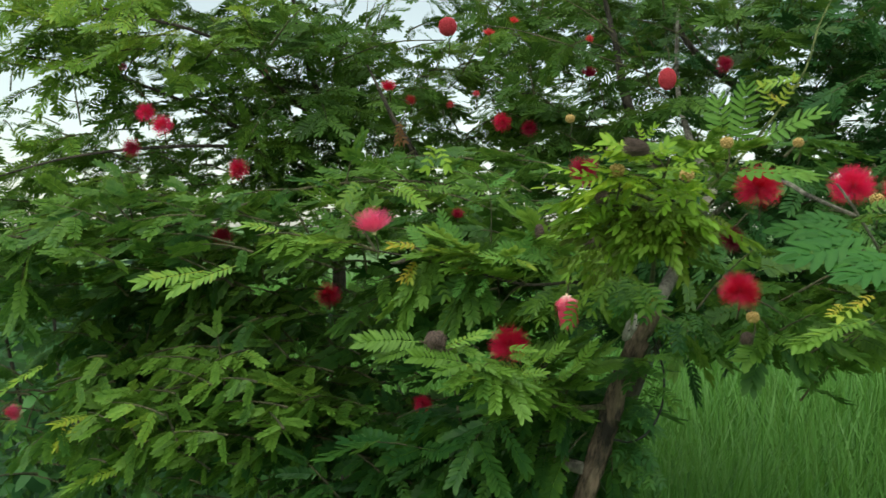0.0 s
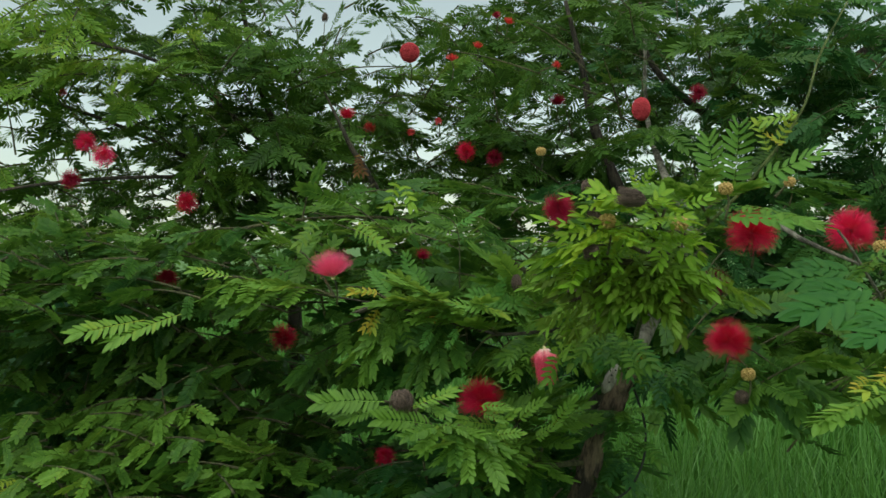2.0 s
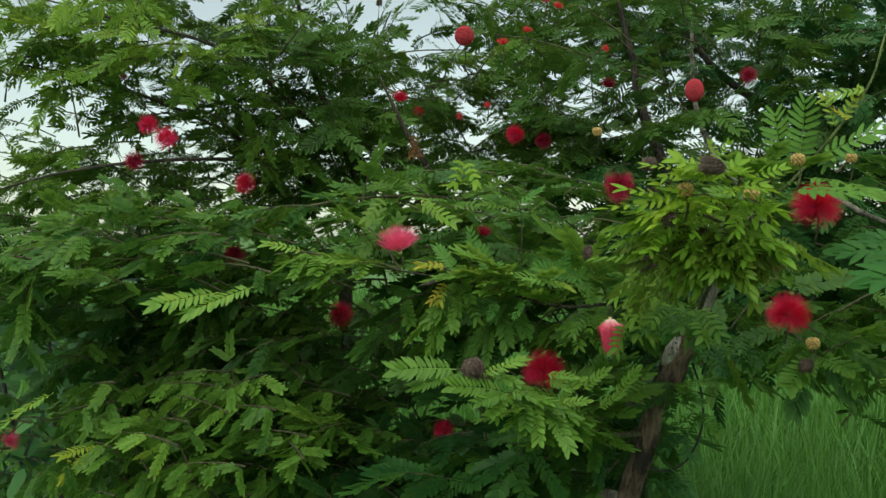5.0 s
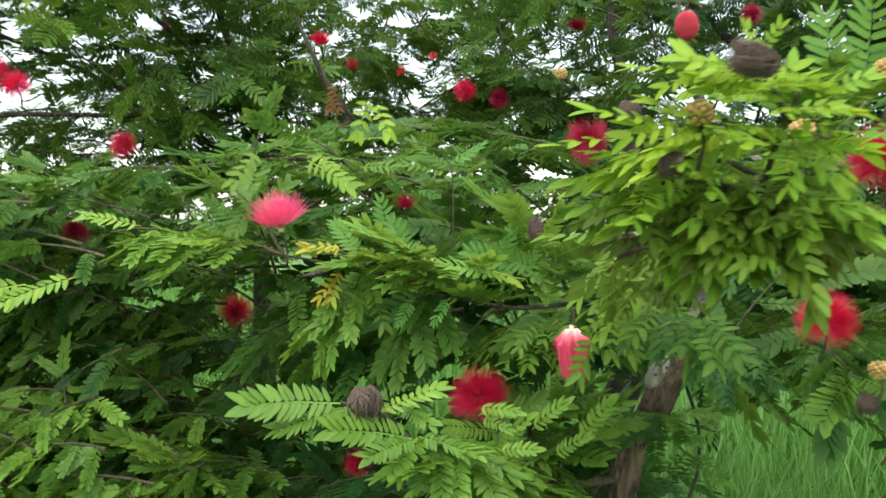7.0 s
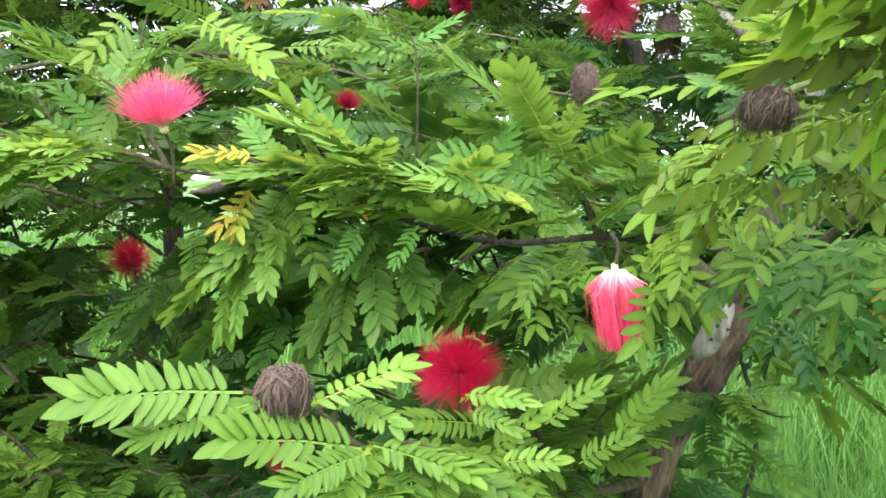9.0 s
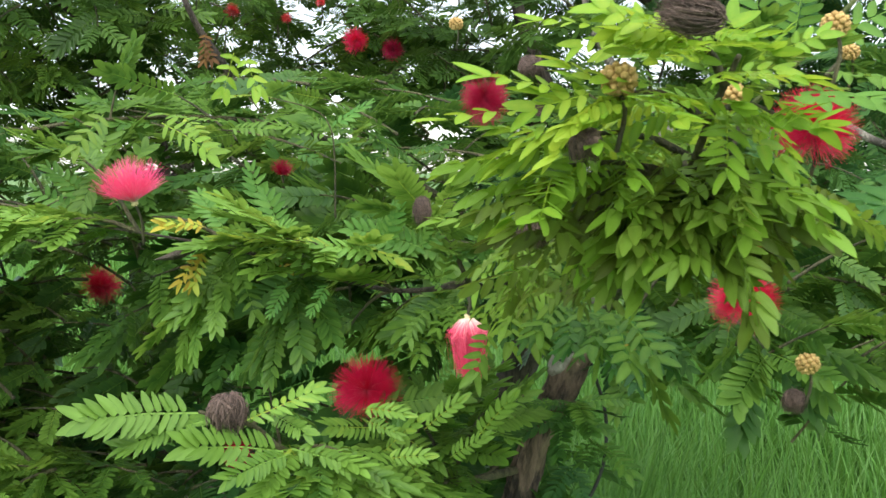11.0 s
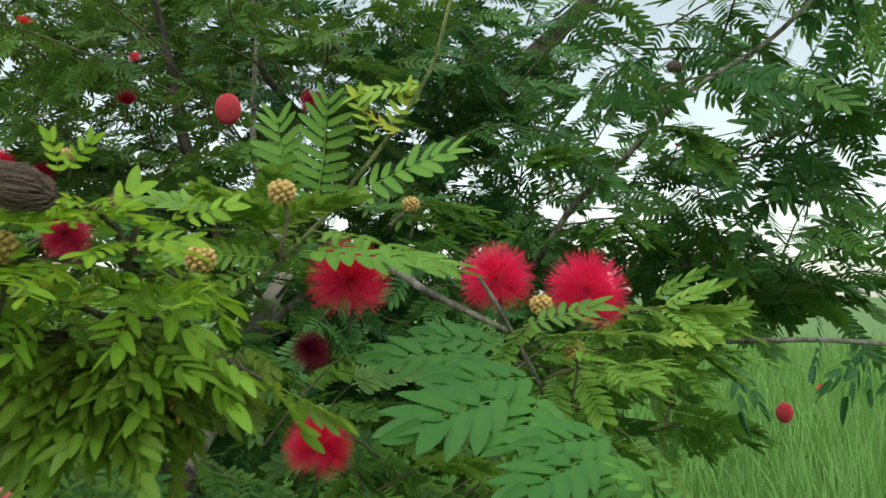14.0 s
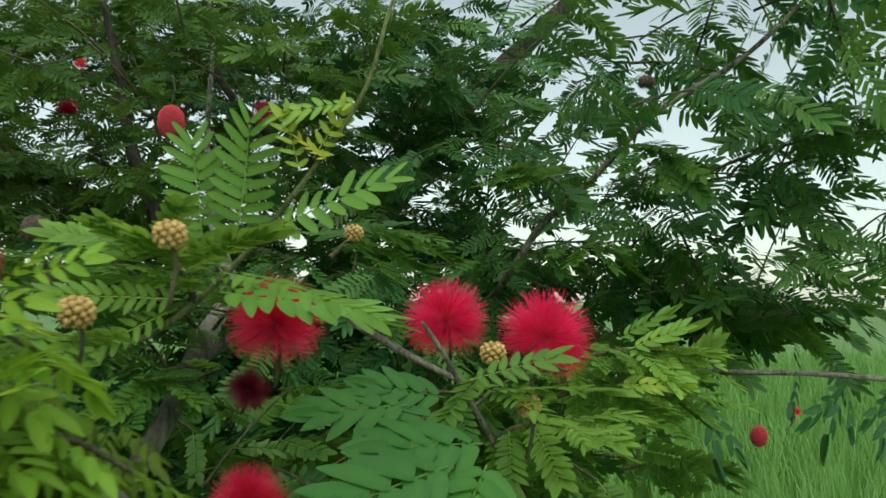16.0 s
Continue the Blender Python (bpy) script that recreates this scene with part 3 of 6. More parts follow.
PUFFS = [stamens("flower", 2300, 134, i, 0.0044) for i in range(3)]
FAR_PUFFS = [stamens("flower", 1100, 134, 20 + i, 0.0062) for i in range(2)]
FANS = [stamens("flower", 760, 60, 10 + i, 0.0046, 0.36) for i in range(2)]
BELLS = [stamens("flower", 760, 50, 30 + i, 0.0050, 0.30, 1.0) for i in range(2)]
CUP = ball_cluster("calyx", 24, 3, 0.2, 0.7)
BUD = ball_cluster("flower_bud", 46, 4, 0.25, 0.9, 0.06)
CLOSED = ball_cluster("closed_flower", 700, 6, 0.066, 1.0, 0.03)
SEED = [ragged("withered_flower_head", i) for i in range(3)]
VARIANT = {}


def coloured(me, mat):
    """The mesh in that colour; alike ones share it."""
    if (me.name, mat.name) not in VARIANT:
        c = me.copy()
        c.materials.clear()
        c.materials.append(mat)
        VARIANT[me.name, mat.name] = c
    return VARIANT[me.name, mat.name]


def set_at(ob, at, way, size, stretch=1.0, spin=0.0):
    q = Vector(way).to_track_quat("Z", "Y").to_matrix().to_4x4()
    ob.matrix_basis = Matrix.Translation(at) @ q @ Matrix.Rotation(spin, 4, "Z") @ Matrix.Diagonal((size, size, size * stretch, 1))
    return ob


def stalk(tree, at, way, long=0.05, r=0.0012):
    w = Vector(way).normalized()
    a = Vector(at)
    line = [a, a - w * long * 0.5 + Vector((0.003, 0, -0.004)), a - w * long + Vector((0, 0.002, -0.012))]
    v, f = tube_data(spline(line, 3), (r, r * 1.3), 5)
    return part("flower_stalk", mesh_of("flower_stalk", v, f, True), TWIG, tree)


COUNT = [0]


def flower(tree, at, way=(0, -0.3, 1), radius=0.032, mat=CRIMSON, kind="puff", stretch=1.0, label="red powder-puff flower of fine stamens"):
    COUNT[0] += 1
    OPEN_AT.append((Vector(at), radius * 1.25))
    if mat in (DEEPRED, SHADE_MAROON):
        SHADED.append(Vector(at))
    if kind == "tight":
        ob = set_at(part("closed_flower", coloured(CLOSED, BERRY), None, tree, "closed dark-red oval flower head"), at, way, radius, stretch, COUNT[0])
        stalk(tree, Vector(at) - Vector(way).normalized() * radius * stretch, way, 0.05)
        return ob
    meshes = {"puff": PUFFS if Vector(at).y < 1.7 else FAR_PUFFS, "fan": FANS, "bell": BELLS}[kind]
    w = Vector(way).normalized()
    root = Vector(at) - w * radius * {"puff": 0.25, "fan": 0.45, "bell": 0.5}[kind]
    ob = part("flower", coloured(meshes[COUNT[0] % len(meshes)], mat), None, tree, label)
    set_at(ob, root, w, radius, stretch, COUNT[0] * 1.7)
    cup = new("calyx", coloured(CUP, CALYX))
    cup.parent = ob
    cup.matrix_basis = Matrix.Diagonal((0.045, 0.045, 0.09, 1) if kind == "bell" else (0.08, 0.08, 0.13, 1))
    stalk(tree, root, w, 0.032)
    return ob


def bud(tree, at, radius=0.0076, way=(0, 0, 1), mat=BUDSKIN):
    set_at(part("flower_bud", coloured(BUD, mat), None, tree, "round cluster of tan flower buds"), at, way, radius)
    stalk(tree, at, way, 0.02, 0.0010)


def seed_head(tree, at, radius=0.016, stretch=1.3, way=(0, 0, 1)):
    COUNT[0] += 1
    set_at(part("withered_flower_head", coloured(SEED[COUNT[0] % 3], WITHERED), None, tree, "shrivelled brown spent flower head"), at, way, radius, stretch, COUNT[0])


def pod(tree, base, tip, width=0.006):
    """A dry, flat, slightly twisted seed pod."""
    base, tip = Vector(base), Vector(tip)
    way = tip - base
    side = way.cross(UP).normalized()
    up = side.cross(way).normalized()
    verts, faces = [], []
    n = 10
    for i in range(n + 1):
        f = i / n
        w = width * math.sin(math.pi * min(0.985, 0.03 + 0.955 * f)) ** 1.1
        a = 1.25 + 0.5 * f
        s, u = side * math.cos(a) + up * math.sin(a), up * math.cos(a) - side * math.sin(a)
        c = base + way * f + UP * (-0.08 * way.length * math.sin(math.pi * f))
        knob = 0.0006 * (1 + 0.8 * math.sin(f * 22)) + 0.0002
        verts += [c + s * w, c + u * knob, c - s * w, c - u * knob]
    for i in range(n):
        for k in range(4):
            h = (k + 1) % 4
            faces.append((4 * i + k, 4 * i + h, 4 * i + 4 + h, 4 * i + 4 + k))
    faces += [(3, 2, 1, 0), tuple(4 * n + k for k in range(4))]
    return part("seed_pod", mesh_of("seed_pod", verts, faces, True), DARKBARK, tree, "dry grey-brown flat seed pod")


# ---- ground and meadow ----
def ground():
    n = 60
    verts, faces = [], []
    xs = [math.copysign(abs(u) ** 4 * 600, u) for u in np.linspace(-1, 1, n)]
    for j in range(n):
        for i in range(n):
            x, y = xs[i], xs[j] + 3
            far = math.hypot(x, y - 3)
            verts.append((x, y, 0.03 * noise.noise(Vector((x, y, 0)) * 0.7) * min(1, 20 / (far + 1))))
    for j in range(n - 1):
        for i in range(n - 1):
            a = j * n + i
            faces.append((a, a + 1, a + n + 1, a + n))
    return tagged(part("ground", mesh_of("ground", verts, faces, True), SOIL, None, "green meadow ground under tall grass"), category="ground", kind="structure")


ground()


def blade_shape(seed, bend):
    r = random.Random(seed)
    verts, faces = [], []
    w = 0.0027
    tone = []
    for f, k in ((0, 0.8), (0.45, 1.0), (0.78, 0.75)):
        x, z = bend * f * f, f - 0.25 * bend * f * f
        verts += [Vector((x, -w * k, z)), Vector((x, w * k, z))]
        tone += [0.24 * (f - 0.55)] * 2
    verts.append(Vector((bend, 0, 1 - 0.25 * bend)))
    tone.append(0.2)
    faces = [(0, 1, 3, 2), (2, 3, 5, 4), (4, 5, 6)]
    return Shape(verts, faces, tone)


def meadow():
    r = random.Random(5)
    g = Foliage([blade_shape(i, 0.08 + 0.10 * i) for i in range(5)], 5)

    def blade(x, y, h, tone, wide=1.0):
        k = r.randrange(5)
        a = r.uniform(0, 2 * math.pi)
        lean = Vector((r.gauss(0, 0.11), r.gauss(0, 0.11), 1)).normalized()
        sx = Vector((math.cos(a), math.sin(a), 0))
        sx = (sx - lean * sx.dot(lean)).normalized()
        sy = lean.cross(sx)
        g.rows[k].append(((sx.x * h, sy.x * wide, lean.x * h, x), (sx.y * h, sy.y * wide, lean.y * h, y), (sx.z * h, sy.z * wide, lean.z * h, 0)))
        g.tones[k].append(tone)

    for i in range(92000):
        if i < 70000:
            y = 2.5 + 13 * r.random() ** 1.7
            x = r.uniform(-0.65, 1.05) * (y + 1.5)
        else:
            x, y = r.uniform(-11, 13), 3 + 15 * r.random() ** 1.3
        if y < 2.7 + 0.5 * noise.noise(Vector((x * 0.8, 1, 7))) + 0.12 * max(0, abs(x - 0.5) - 2.5):
            continue
        h = (0.82 + 0.22 * noise.noise(Vector((x, y, 0)) * 1.2) + 0.10 * noise.noise(Vector((x, y, 9)) * 5)) * (1 - 0.6 * r.random() ** 2)
        pale = 0.2 * min(1, max(0, (x - 0.6 * y + 0.5) / 0.9))
        blade(x, y, h, 0.36 + pale + 0.22 * noise.noise(Vector((x, y, 4)) * 2.5) + 0.22 * noise.noise(Vector((x, y, 2)) * 8) + r.gauss(0, 0.11), 1 + 0.12 * y)
    tagged(g.finish(None, GRASS, "tall fresh green meadow grass", "meadow_grass"), category="grass")


meadow()


# ---- the near shrub: trunk and boughs ----
shrub = thing("powder_puff_shrub", (0.02, 1.74, 0), "leafy powder-puff shrub with red flowers on a leaning trunk", "shrub", "powder-puff shrubs")
limb("trunk", shrub, [(0.02, 1.74, -0.03), (0.08, 1.72, 0.35), (0.20, 1.67, 0.75), (0.258, 1.622, 0.963), (0.287, 1.597, 1.069), (0.309, 1.570, 1.169), (0.334, 1.530, 1.248), (0.354, 1.502, 1.301)],
     (0.036, 0.027, 0.0195, 0.0160, 0.0150, 0.0150, 0.0150, 0.012), BARK, 56, "rough brown-grey leaning trunk with cracked bark ridges", 0.22, 0.5)
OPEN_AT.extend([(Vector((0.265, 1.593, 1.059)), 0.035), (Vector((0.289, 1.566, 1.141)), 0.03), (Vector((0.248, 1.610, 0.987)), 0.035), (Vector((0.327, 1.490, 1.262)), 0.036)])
FORK = Vector((0.348, 1.512, 1.286))
limb("limb", shrub, [FORK, (0.400, 1.608, 1.342), (0.429, 1.627, 1.391), (0.462, 1.665, 1.452), (0.502, 1.754, 1.509), (0.533, 2.061, 1.595), (0.578, 2.465, 1.793), (0.616, 2.653, 2.075)],
     (0.012, 0.0115, 0.011, 0.010, 0.007, 0.004), GREYBARK, 12, "smooth grey upright limb")
limb("limb", shrub, [(0.451, 1.649, 1.423), (0.491, 1.545, 1.476), (0.505, 1.377, 1.493), (0.527, 1.316, 1.472), (0.544, 1.267, 1.456), (0.570, 1.236, 1.440)],
     (0.0045, 0.0038, 0.0032, 0.0018), GREYBARK, 8, "thin grey bough")
limb("limb", shrub, [(1.088, 2.716, 1.304), (1.037, 2.299, 1.449), (0.928, 1.909, 1.520), (0.931, 1.797, 1.599), (0.976, 1.755, 1.652), (1.052, 1.699, 1.751), (1.156, 1.656, 1.825), (1.236, 1.620, 1.908)],
     (0.006, 0.0055, 0.005, 0.0042, 0.003), GREYBARK, 9, "slender grey slanting limb")
limb("limb", shrub, [FORK, (0.345, 1.502, 1.315), (0.292, 1.457, 1.339), (0.220, 1.452, 1.343), (0.150, 1.456, 1.339), (0.075, 1.462, 1.357), (0.007, 1.488, 1.374), (-0.091, 1.535, 1.388), (-0.204, 1.574, 1.402)],
     (0.0045, 0.0034, 0.0027, 0.0023, 0.0019, 0.0014, 0.0009), DARKBARK, 8, "thin grey-brown flowering bough")
limb("limb", shrub, [(0.286, 1.575, 1.129), (0.209, 1.498, 1.143), (0.127, 1.406, 1.179), (0.063, 1.323, 1.230), (0.035, 1.317, 1.254), (-0.002, 1.300, 1.270)],
     (0.0045, 0.004, 0.003, 0.0022, 0.0015), TWIG, 8, "low green-brown bough")
limb("limb", shrub, [FORK, (0.315, 1.302, 1.355), (0.287, 1.114, 1.414), (0.277, 1.055, 1.445), (0.277, 1.025, 1.476), (0.280, 1.004, 1.499)],
     (0.0045, 0.0030, 0.0024, 0.0020, 0.0013), TWIG, 8, "young brown upright shoot")
limb("limb", shrub, [(0.272, 1.365, 1.419), (0.354, 1.298, 1.461), (0.394, 1.260, 1.492), (0.434, 1.220, 1.544), (0.475, 1.180, 1.615), (0.492, 1.171, 1.676), (0.520, 1.163, 1.735)],
     (0.0026, 0.0022, 0.0018, 0.0014, 0.0008), GREENSTEM, 8, "green young shoot")
limb("limb", shrub, [(0.668, 1.320, 1.328), (0.589, 1.230, 1.401), (0.561, 1.218, 1.439), (0.539, 1.204, 1.465), (0.524, 1.198, 1.482)],
     (0.0024, 0.0019, 0.0014), GREYBARK, 7, "thin pale flowering twig")
limb("limb", shrub, [(0.097, 1.560, 1.400), (0.097, 1.550, 1.458), (0.092, 1.550, 1.492), (0.073, 1.549, 1.509), (0.014, 1.545, 1.523)],
     (0.0010, 0.0008, 0.0007, 0.0005), TWIG, 6, "thin dark-green arching twig")
limb("limb", shrub, [(1.191, 2.352, 1.306), (1.209, 1.911, 1.384), (1.126, 1.620, 1.410), (1.197, 1.549, 1.412), (1.302, 1.508, 1.404), (1.572, 1.554, 1.384)],
     (0.005, 0.0035, 0.003), GREYBARK, 7, "thin bare horizontal bough")
limb("limb", shrub, [FORK, (0.230, 1.700, 1.409), (0.021, 1.893, 1.508), (-0.240, 1.832, 1.505), (-0.492, 1.719, 1.428), (-0.717, 1.658, 1.387)],
     (0.008, 0.0045, 0.003, 0.0022, 0.0014), TWIG, 8, "long spreading bough")
limb("limb", shrub, [(0.258, 1.611, 1.016), (0.079, 1.734, 1.034), (-0.195, 1.823, 1.055), (-0.485, 1.860, 1.067), (-0.744, 1.849, 1.089)],
     (0.011, 0.008, 0.006, 0.003), GREYBARK, 8, "low spreading bough")

# the pale dead stub on the trunk
v, f = tube_data(spline([(0.306, 1.497, 1.250), (0.312, 1.487, 1.263), (0.319, 1.480, 1.279), (0.326, 1.481, 1.294)], 6), (0.003, 0.007, 0.0085, 0.0065, 0.003), 16, 0.5, 3)
stub = part("dead_stub", mesh_of("dead_stub", v, f, True), PALE, shrub, "pale cut stub with dark holes")
for spot in ((0.3135, 1.4725, 1.278), (0.319, 1.4725, 1.285), (0.311, 1.478, 1.267), (0.3215, 1.474, 1.275)):
    bm = bmesh.new()
    bmesh.ops.create_icosphere(bm, subdivisions=1, radius=0.0015)
    me = bpy.data.meshes.new("hole")
    bm.to_mesh(me)
    bm.free()
    hole = new("hole", me)
    me.materials.append(RUBBER)
    hole.parent = stub
    hole.location = spot

near = Foliage(FINE, 11)
back = Foliage(COARSE, 12)
lime = Foliage([pinna(7 + i % 3, 120 + i, True, (0.1, 0.22, 0.34)[i % 3], 0.30, 0.37, True, 60, 0.55 * (i % 2), 0.9) for i in range(6)], 13)

# sprays on the flowering bough; those under it toned darker to paint its shade
near.spray((0.220, 1.452, 1.343), (0.174, 1.419, 1.407), 8, 0.085, 0.5, 0.1)
near.spray((0.150, 1.456, 1.339), (0.057, 1.405, 1.391), 10, 0.085, 0.72, 0.15)
near.spray((0.075, 1.462, 1.357), (0.027, 1.427, 1.388), 8, 0.08, 0.62, 0.2)
near.spray((0.075, 1.462, 1.357), (0.048, 1.460, 1.310), 9, 0.07, 0.34, 0.3, 0.02, 0.7)
near.spray((0.007, 1.488, 1.374), (-0.029, 1.487, 1.327), 8, 0.075, 0.50, 0.4, 0.02, 0.6)
near.spray((0.007, 1.488, 1.374), (-0.074, 1.515, 1.404), 8, 0.08, 0.6, 0.2)
near.spray((-0.091, 1.535, 1.388), (-0.180, 1.541, 1.395), 9, 0.08, 0.55, 0.2)
near.spray((-0.091, 1.535, 1.388), (-0.153, 1.565, 1.461), 8, 0.085, 0.5, 0.0)
near.spray((-0.186, 1.572, 1.400), (-0.297, 1.580, 1.412), 9, 0.085, 0.6, 0.3)
near.spray((0.150, 1.456, 1.339), (0.104, 1.476, 1.292), 9, 0.07, 0.32, 0.3, 0.02, 0.7)
whorl(shrub, (0.197, 1.432, 1.331), 7, 0.046, 0.58, LEAF, 0.6, 71)
whorl(shrub, (0.177, 1.452, 1.311), 7, 0.046, 0.54, LEAF, 0.6, 72)
near.spray((0.292, 1.457, 1.339), (0.255, 1.452, 1.375), 9, 0.085, 0.5, 0.3)
whorl(shrub, (0.265, 1.427, 1.326), 6, 0.040, 0.36, LEAF, 0.7, 73)
near.spray((0.234, 1.511, 1.340), (0.153, 1.593, 1.296), 10, 0.085, 0.46, 0.35)
near.spray((0.082, 1.647, 1.280), (-0.028, 1.652, 1.259), 8, 0.085, 0.2, 0.3)
# sprays on the low bough
near.spray((0.035, 1.317, 1.254), (0.079, 1.374, 1.250), 6, 0.07, 0.52, 0.2)
near.spray((0.063, 1.323, 1.230), (0.115, 1.309, 1.224), 8, 0.085, 0.52, 0.3)
near.spray((0.127, 1.406, 1.179), (0.078, 1.311, 1.215), 8, 0.085, 0.46, 0.3)
near.spray((0.209, 1.498, 1.143), (0.164, 1.487, 1.224), 9, 0.08, 0.46, 0.3)
near.spray((0.209, 1.498, 1.143), (0.238, 1.482, 1.217), 8, 0.08, 0.46, 0.4)
near.spray((0.166, 1.503, 1.177), (0.205, 1.465, 1.233), 8, 0.075, 0.46, 0.3)
near.spray((0.215, 1.527, 1.134), (0.142, 1.433, 1.158), 9, 0.085, 0.40, 0.35)
near.spray((-0.076, 1.692, 1.070), (-0.179, 1.653, 1.126), 9, 0.085, 0.35, 0.3)
near.spray((-0.168, 1.649, 1.086), (-0.240, 1.607, 1.141), 9, 0.085, 0.55, 0.2)
near.spray((0.325, 1.534, 1.185), (0.332, 1.496, 1.221), 7, 0.07, 0.25, 0.35)
# the yellow-green shoot
for n in range(17):
    a = n * 0.7
    far = 0.03 + 0.026 * (n % 3)
    node = Vector((0.280, 1.063, 1.428 + 0.008 * (n % 3)))
    lime.spray(node, node + Vector((far * math.cos(a) - 0.005, 0.7 * far * math.sin(a) - 0.01, -0.014 + 0.009 * (n % 4))), 5, 0.054, 0.26 + 0.09 * (n % 5), 0.55, 0.012, 0.6)
lime.spray((0.279, 1.055, 1.454), (0.201, 1.031, 1.459), 8, 0.055, 0.7, 0.3)
lime.spray((0.278, 1.035, 1.471), (0.220, 1.007, 1.477), 8, 0.055, 0.8, 0.15)
lime.spray((0.278, 1.015, 1.487), (0.251, 1.000, 1.503), 7, 0.051, 0.85, 0.1)
lime.spray((0.278, 1.035, 1.471), (0.311, 1.018, 1.468), 7, 0.055, 0.68, 0.3)
lime.spray((0.279, 1.055, 1.454), (0.305, 1.029, 1.440), 7, 0.055, 0.56, 0.35)
lime.spray((0.279, 1.065, 1.439), (0.216, 1.068, 1.424), 8, 0.058, 0.62, 0.4)
# the green shoot and the flowering twig
near.spray((0.394, 1.260, 1.492), (0.364, 1.227, 1.518), 7, 0.07, 0.6, 0.0)
near.spray((0.354, 1.298, 1.461), (0.311, 1.251, 1.462), 8, 0.07, 0.66, 0.2)
near.spray((0.429, 1.620, 1.410), (0.345, 1.560, 1.500), 8, 0.075, 0.36, 0.3)
near.spray((0.462, 1.660, 1.452), (0.355, 1.570, 1.530), 8, 0.075, 0.40, 0.3)
near.spray((0.446, 1.586, 1.427), (0.382, 1.537, 1.408), 7, 0.08, 0.3, 0.4)
near.spray((0.430, 1.594, 1.390), (0.457, 1.517, 1.431), 6, 0.07, 0.3, 0.4)
near.spray((0.462, 1.611, 1.463), (0.487, 1.525, 1.488), 7, 0.075, 0.3, 0.3)
near.spray((0.489, 1.652, 1.501), (0.435, 1.565, 1.529), 7, 0.08, 0.3, 0.3)
near.spray((0.909, 1.786, 1.558), (0.957, 1.680, 1.570), 7, 0.085, 0.3, 0.4)
near.spray((0.950, 1.745, 1.630), (0.869, 1.711, 1.662), 7, 0.085, 0.3, 0.3)
near.spray((1.016, 1.716, 1.704), (1.041, 1.643, 1.679), 7, 0.085, 0.3, 0.4)
near.spray((0.513, 1.373, 1.528), (0.577, 1.400, 1.553), 7, 0.075, 0.3, 0.2)
near.spray((0.561, 1.218, 1.439), (0.615, 1.174, 1.452), 8, 0.07, 0.5, 0.25)
near.spray((0.589, 1.230, 1.401), (0.636, 1.211, 1.406), 7, 0.07, 0.5, 0.3)
near.spray((0.680, 1.311, 1.440), (0.768, 1.275, 1.456), 11, 0.068, 0.66, 0.35)
near.spray((0.709, 1.354, 1.416), (0.809, 1.315, 1.417), 11, 0.068, 0.6, 0.4)

# fuller masses of leaves, bough by bough; low and inner ones toned darker to paint their shade
C = (0.33, 1.75, 1.2)
back.cloud((-0.284, 1.828, 1.428), (0.42, 0.25, 0.09), 51, 0.067, 0.42, 0.25, C)
back.cloud((-0.617, 1.712, 1.397), (0.36, 0.25, 0.09), 70, 0.067, 0.40, 0.25, C)
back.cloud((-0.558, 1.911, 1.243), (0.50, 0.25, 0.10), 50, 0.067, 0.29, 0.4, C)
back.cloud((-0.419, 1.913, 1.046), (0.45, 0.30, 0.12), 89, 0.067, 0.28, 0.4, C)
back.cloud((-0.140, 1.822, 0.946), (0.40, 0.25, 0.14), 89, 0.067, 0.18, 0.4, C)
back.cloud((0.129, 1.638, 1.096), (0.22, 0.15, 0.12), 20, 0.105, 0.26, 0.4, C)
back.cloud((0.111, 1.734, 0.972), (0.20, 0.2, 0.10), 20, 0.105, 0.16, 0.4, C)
back.cloud((0.047, 1.743, 1.439), (0.22, 0.15, 0.08), 15, 0.105, 0.45, 0.3, C)
back.cloud((0.089, 1.997, 1.524), (0.30, 0.2, 0.07), 13, 0.105, 0.40, 0.3, C)
back.cloud((0.110, 1.743, 1.325), (0.25, 0.15, 0.08), 18, 0.105, 0.36, 0.4, C)
back.cloud((0.649, 1.765, 1.264), (0.28, 0.25, 0.09), 25, 0.105, 0.44, 0.5, C)
back.cloud((1.248, 1.905, 1.479), (0.28, 0.20, 0.07), 17, 0.095, 0.34, 0.5, C)
back.cloud((-0.595, 1.705, 1.054), (0.36, 0.2, 0.13), 56, 0.057, 0.42, 0.6, C)
back.cloud((-0.386, 2.444, 1.184), (0.34, 0.16, 0.16), 7, 0.1, 0.42, 0.4, C)
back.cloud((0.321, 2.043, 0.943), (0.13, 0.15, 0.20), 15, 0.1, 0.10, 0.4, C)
back.cloud((-0.372, 2.073, 1.188), (0.40, 0.15, 0.16), 24, 0.067, 0.5, 0.35, C)
back.cloud((-0.414, 1.919, 1.072), (0.40, 0.2, 0.14), 49, 0.067, 0.5, 0.35, C)
back.cloud((-0.444, 1.823, 1.176), (0.28, 0.15, 0.17), 40, 0.058, 0.5, 0.6, C)
back.cloud((-0.485, 1.927, 1.330), (0.28, 0.15, 0.12), 24, 0.067, 0.48, 0.35, C)
back.cloud((-0.420, 1.590, 1.122), (0.22, 0.12, 0.12), 34, 0.055, 0.60, 0.6, C)
back.cloud((-0.507, 1.890, 1.217), (0.30, 0.12, 0.12), 22, 0.071, 0.55, 0.3, C)
back.cloud((0.906, 1.710, 1.338), (0.20, 0.2, 0.07), 14, 0.085, 0.42, 0.5, C)

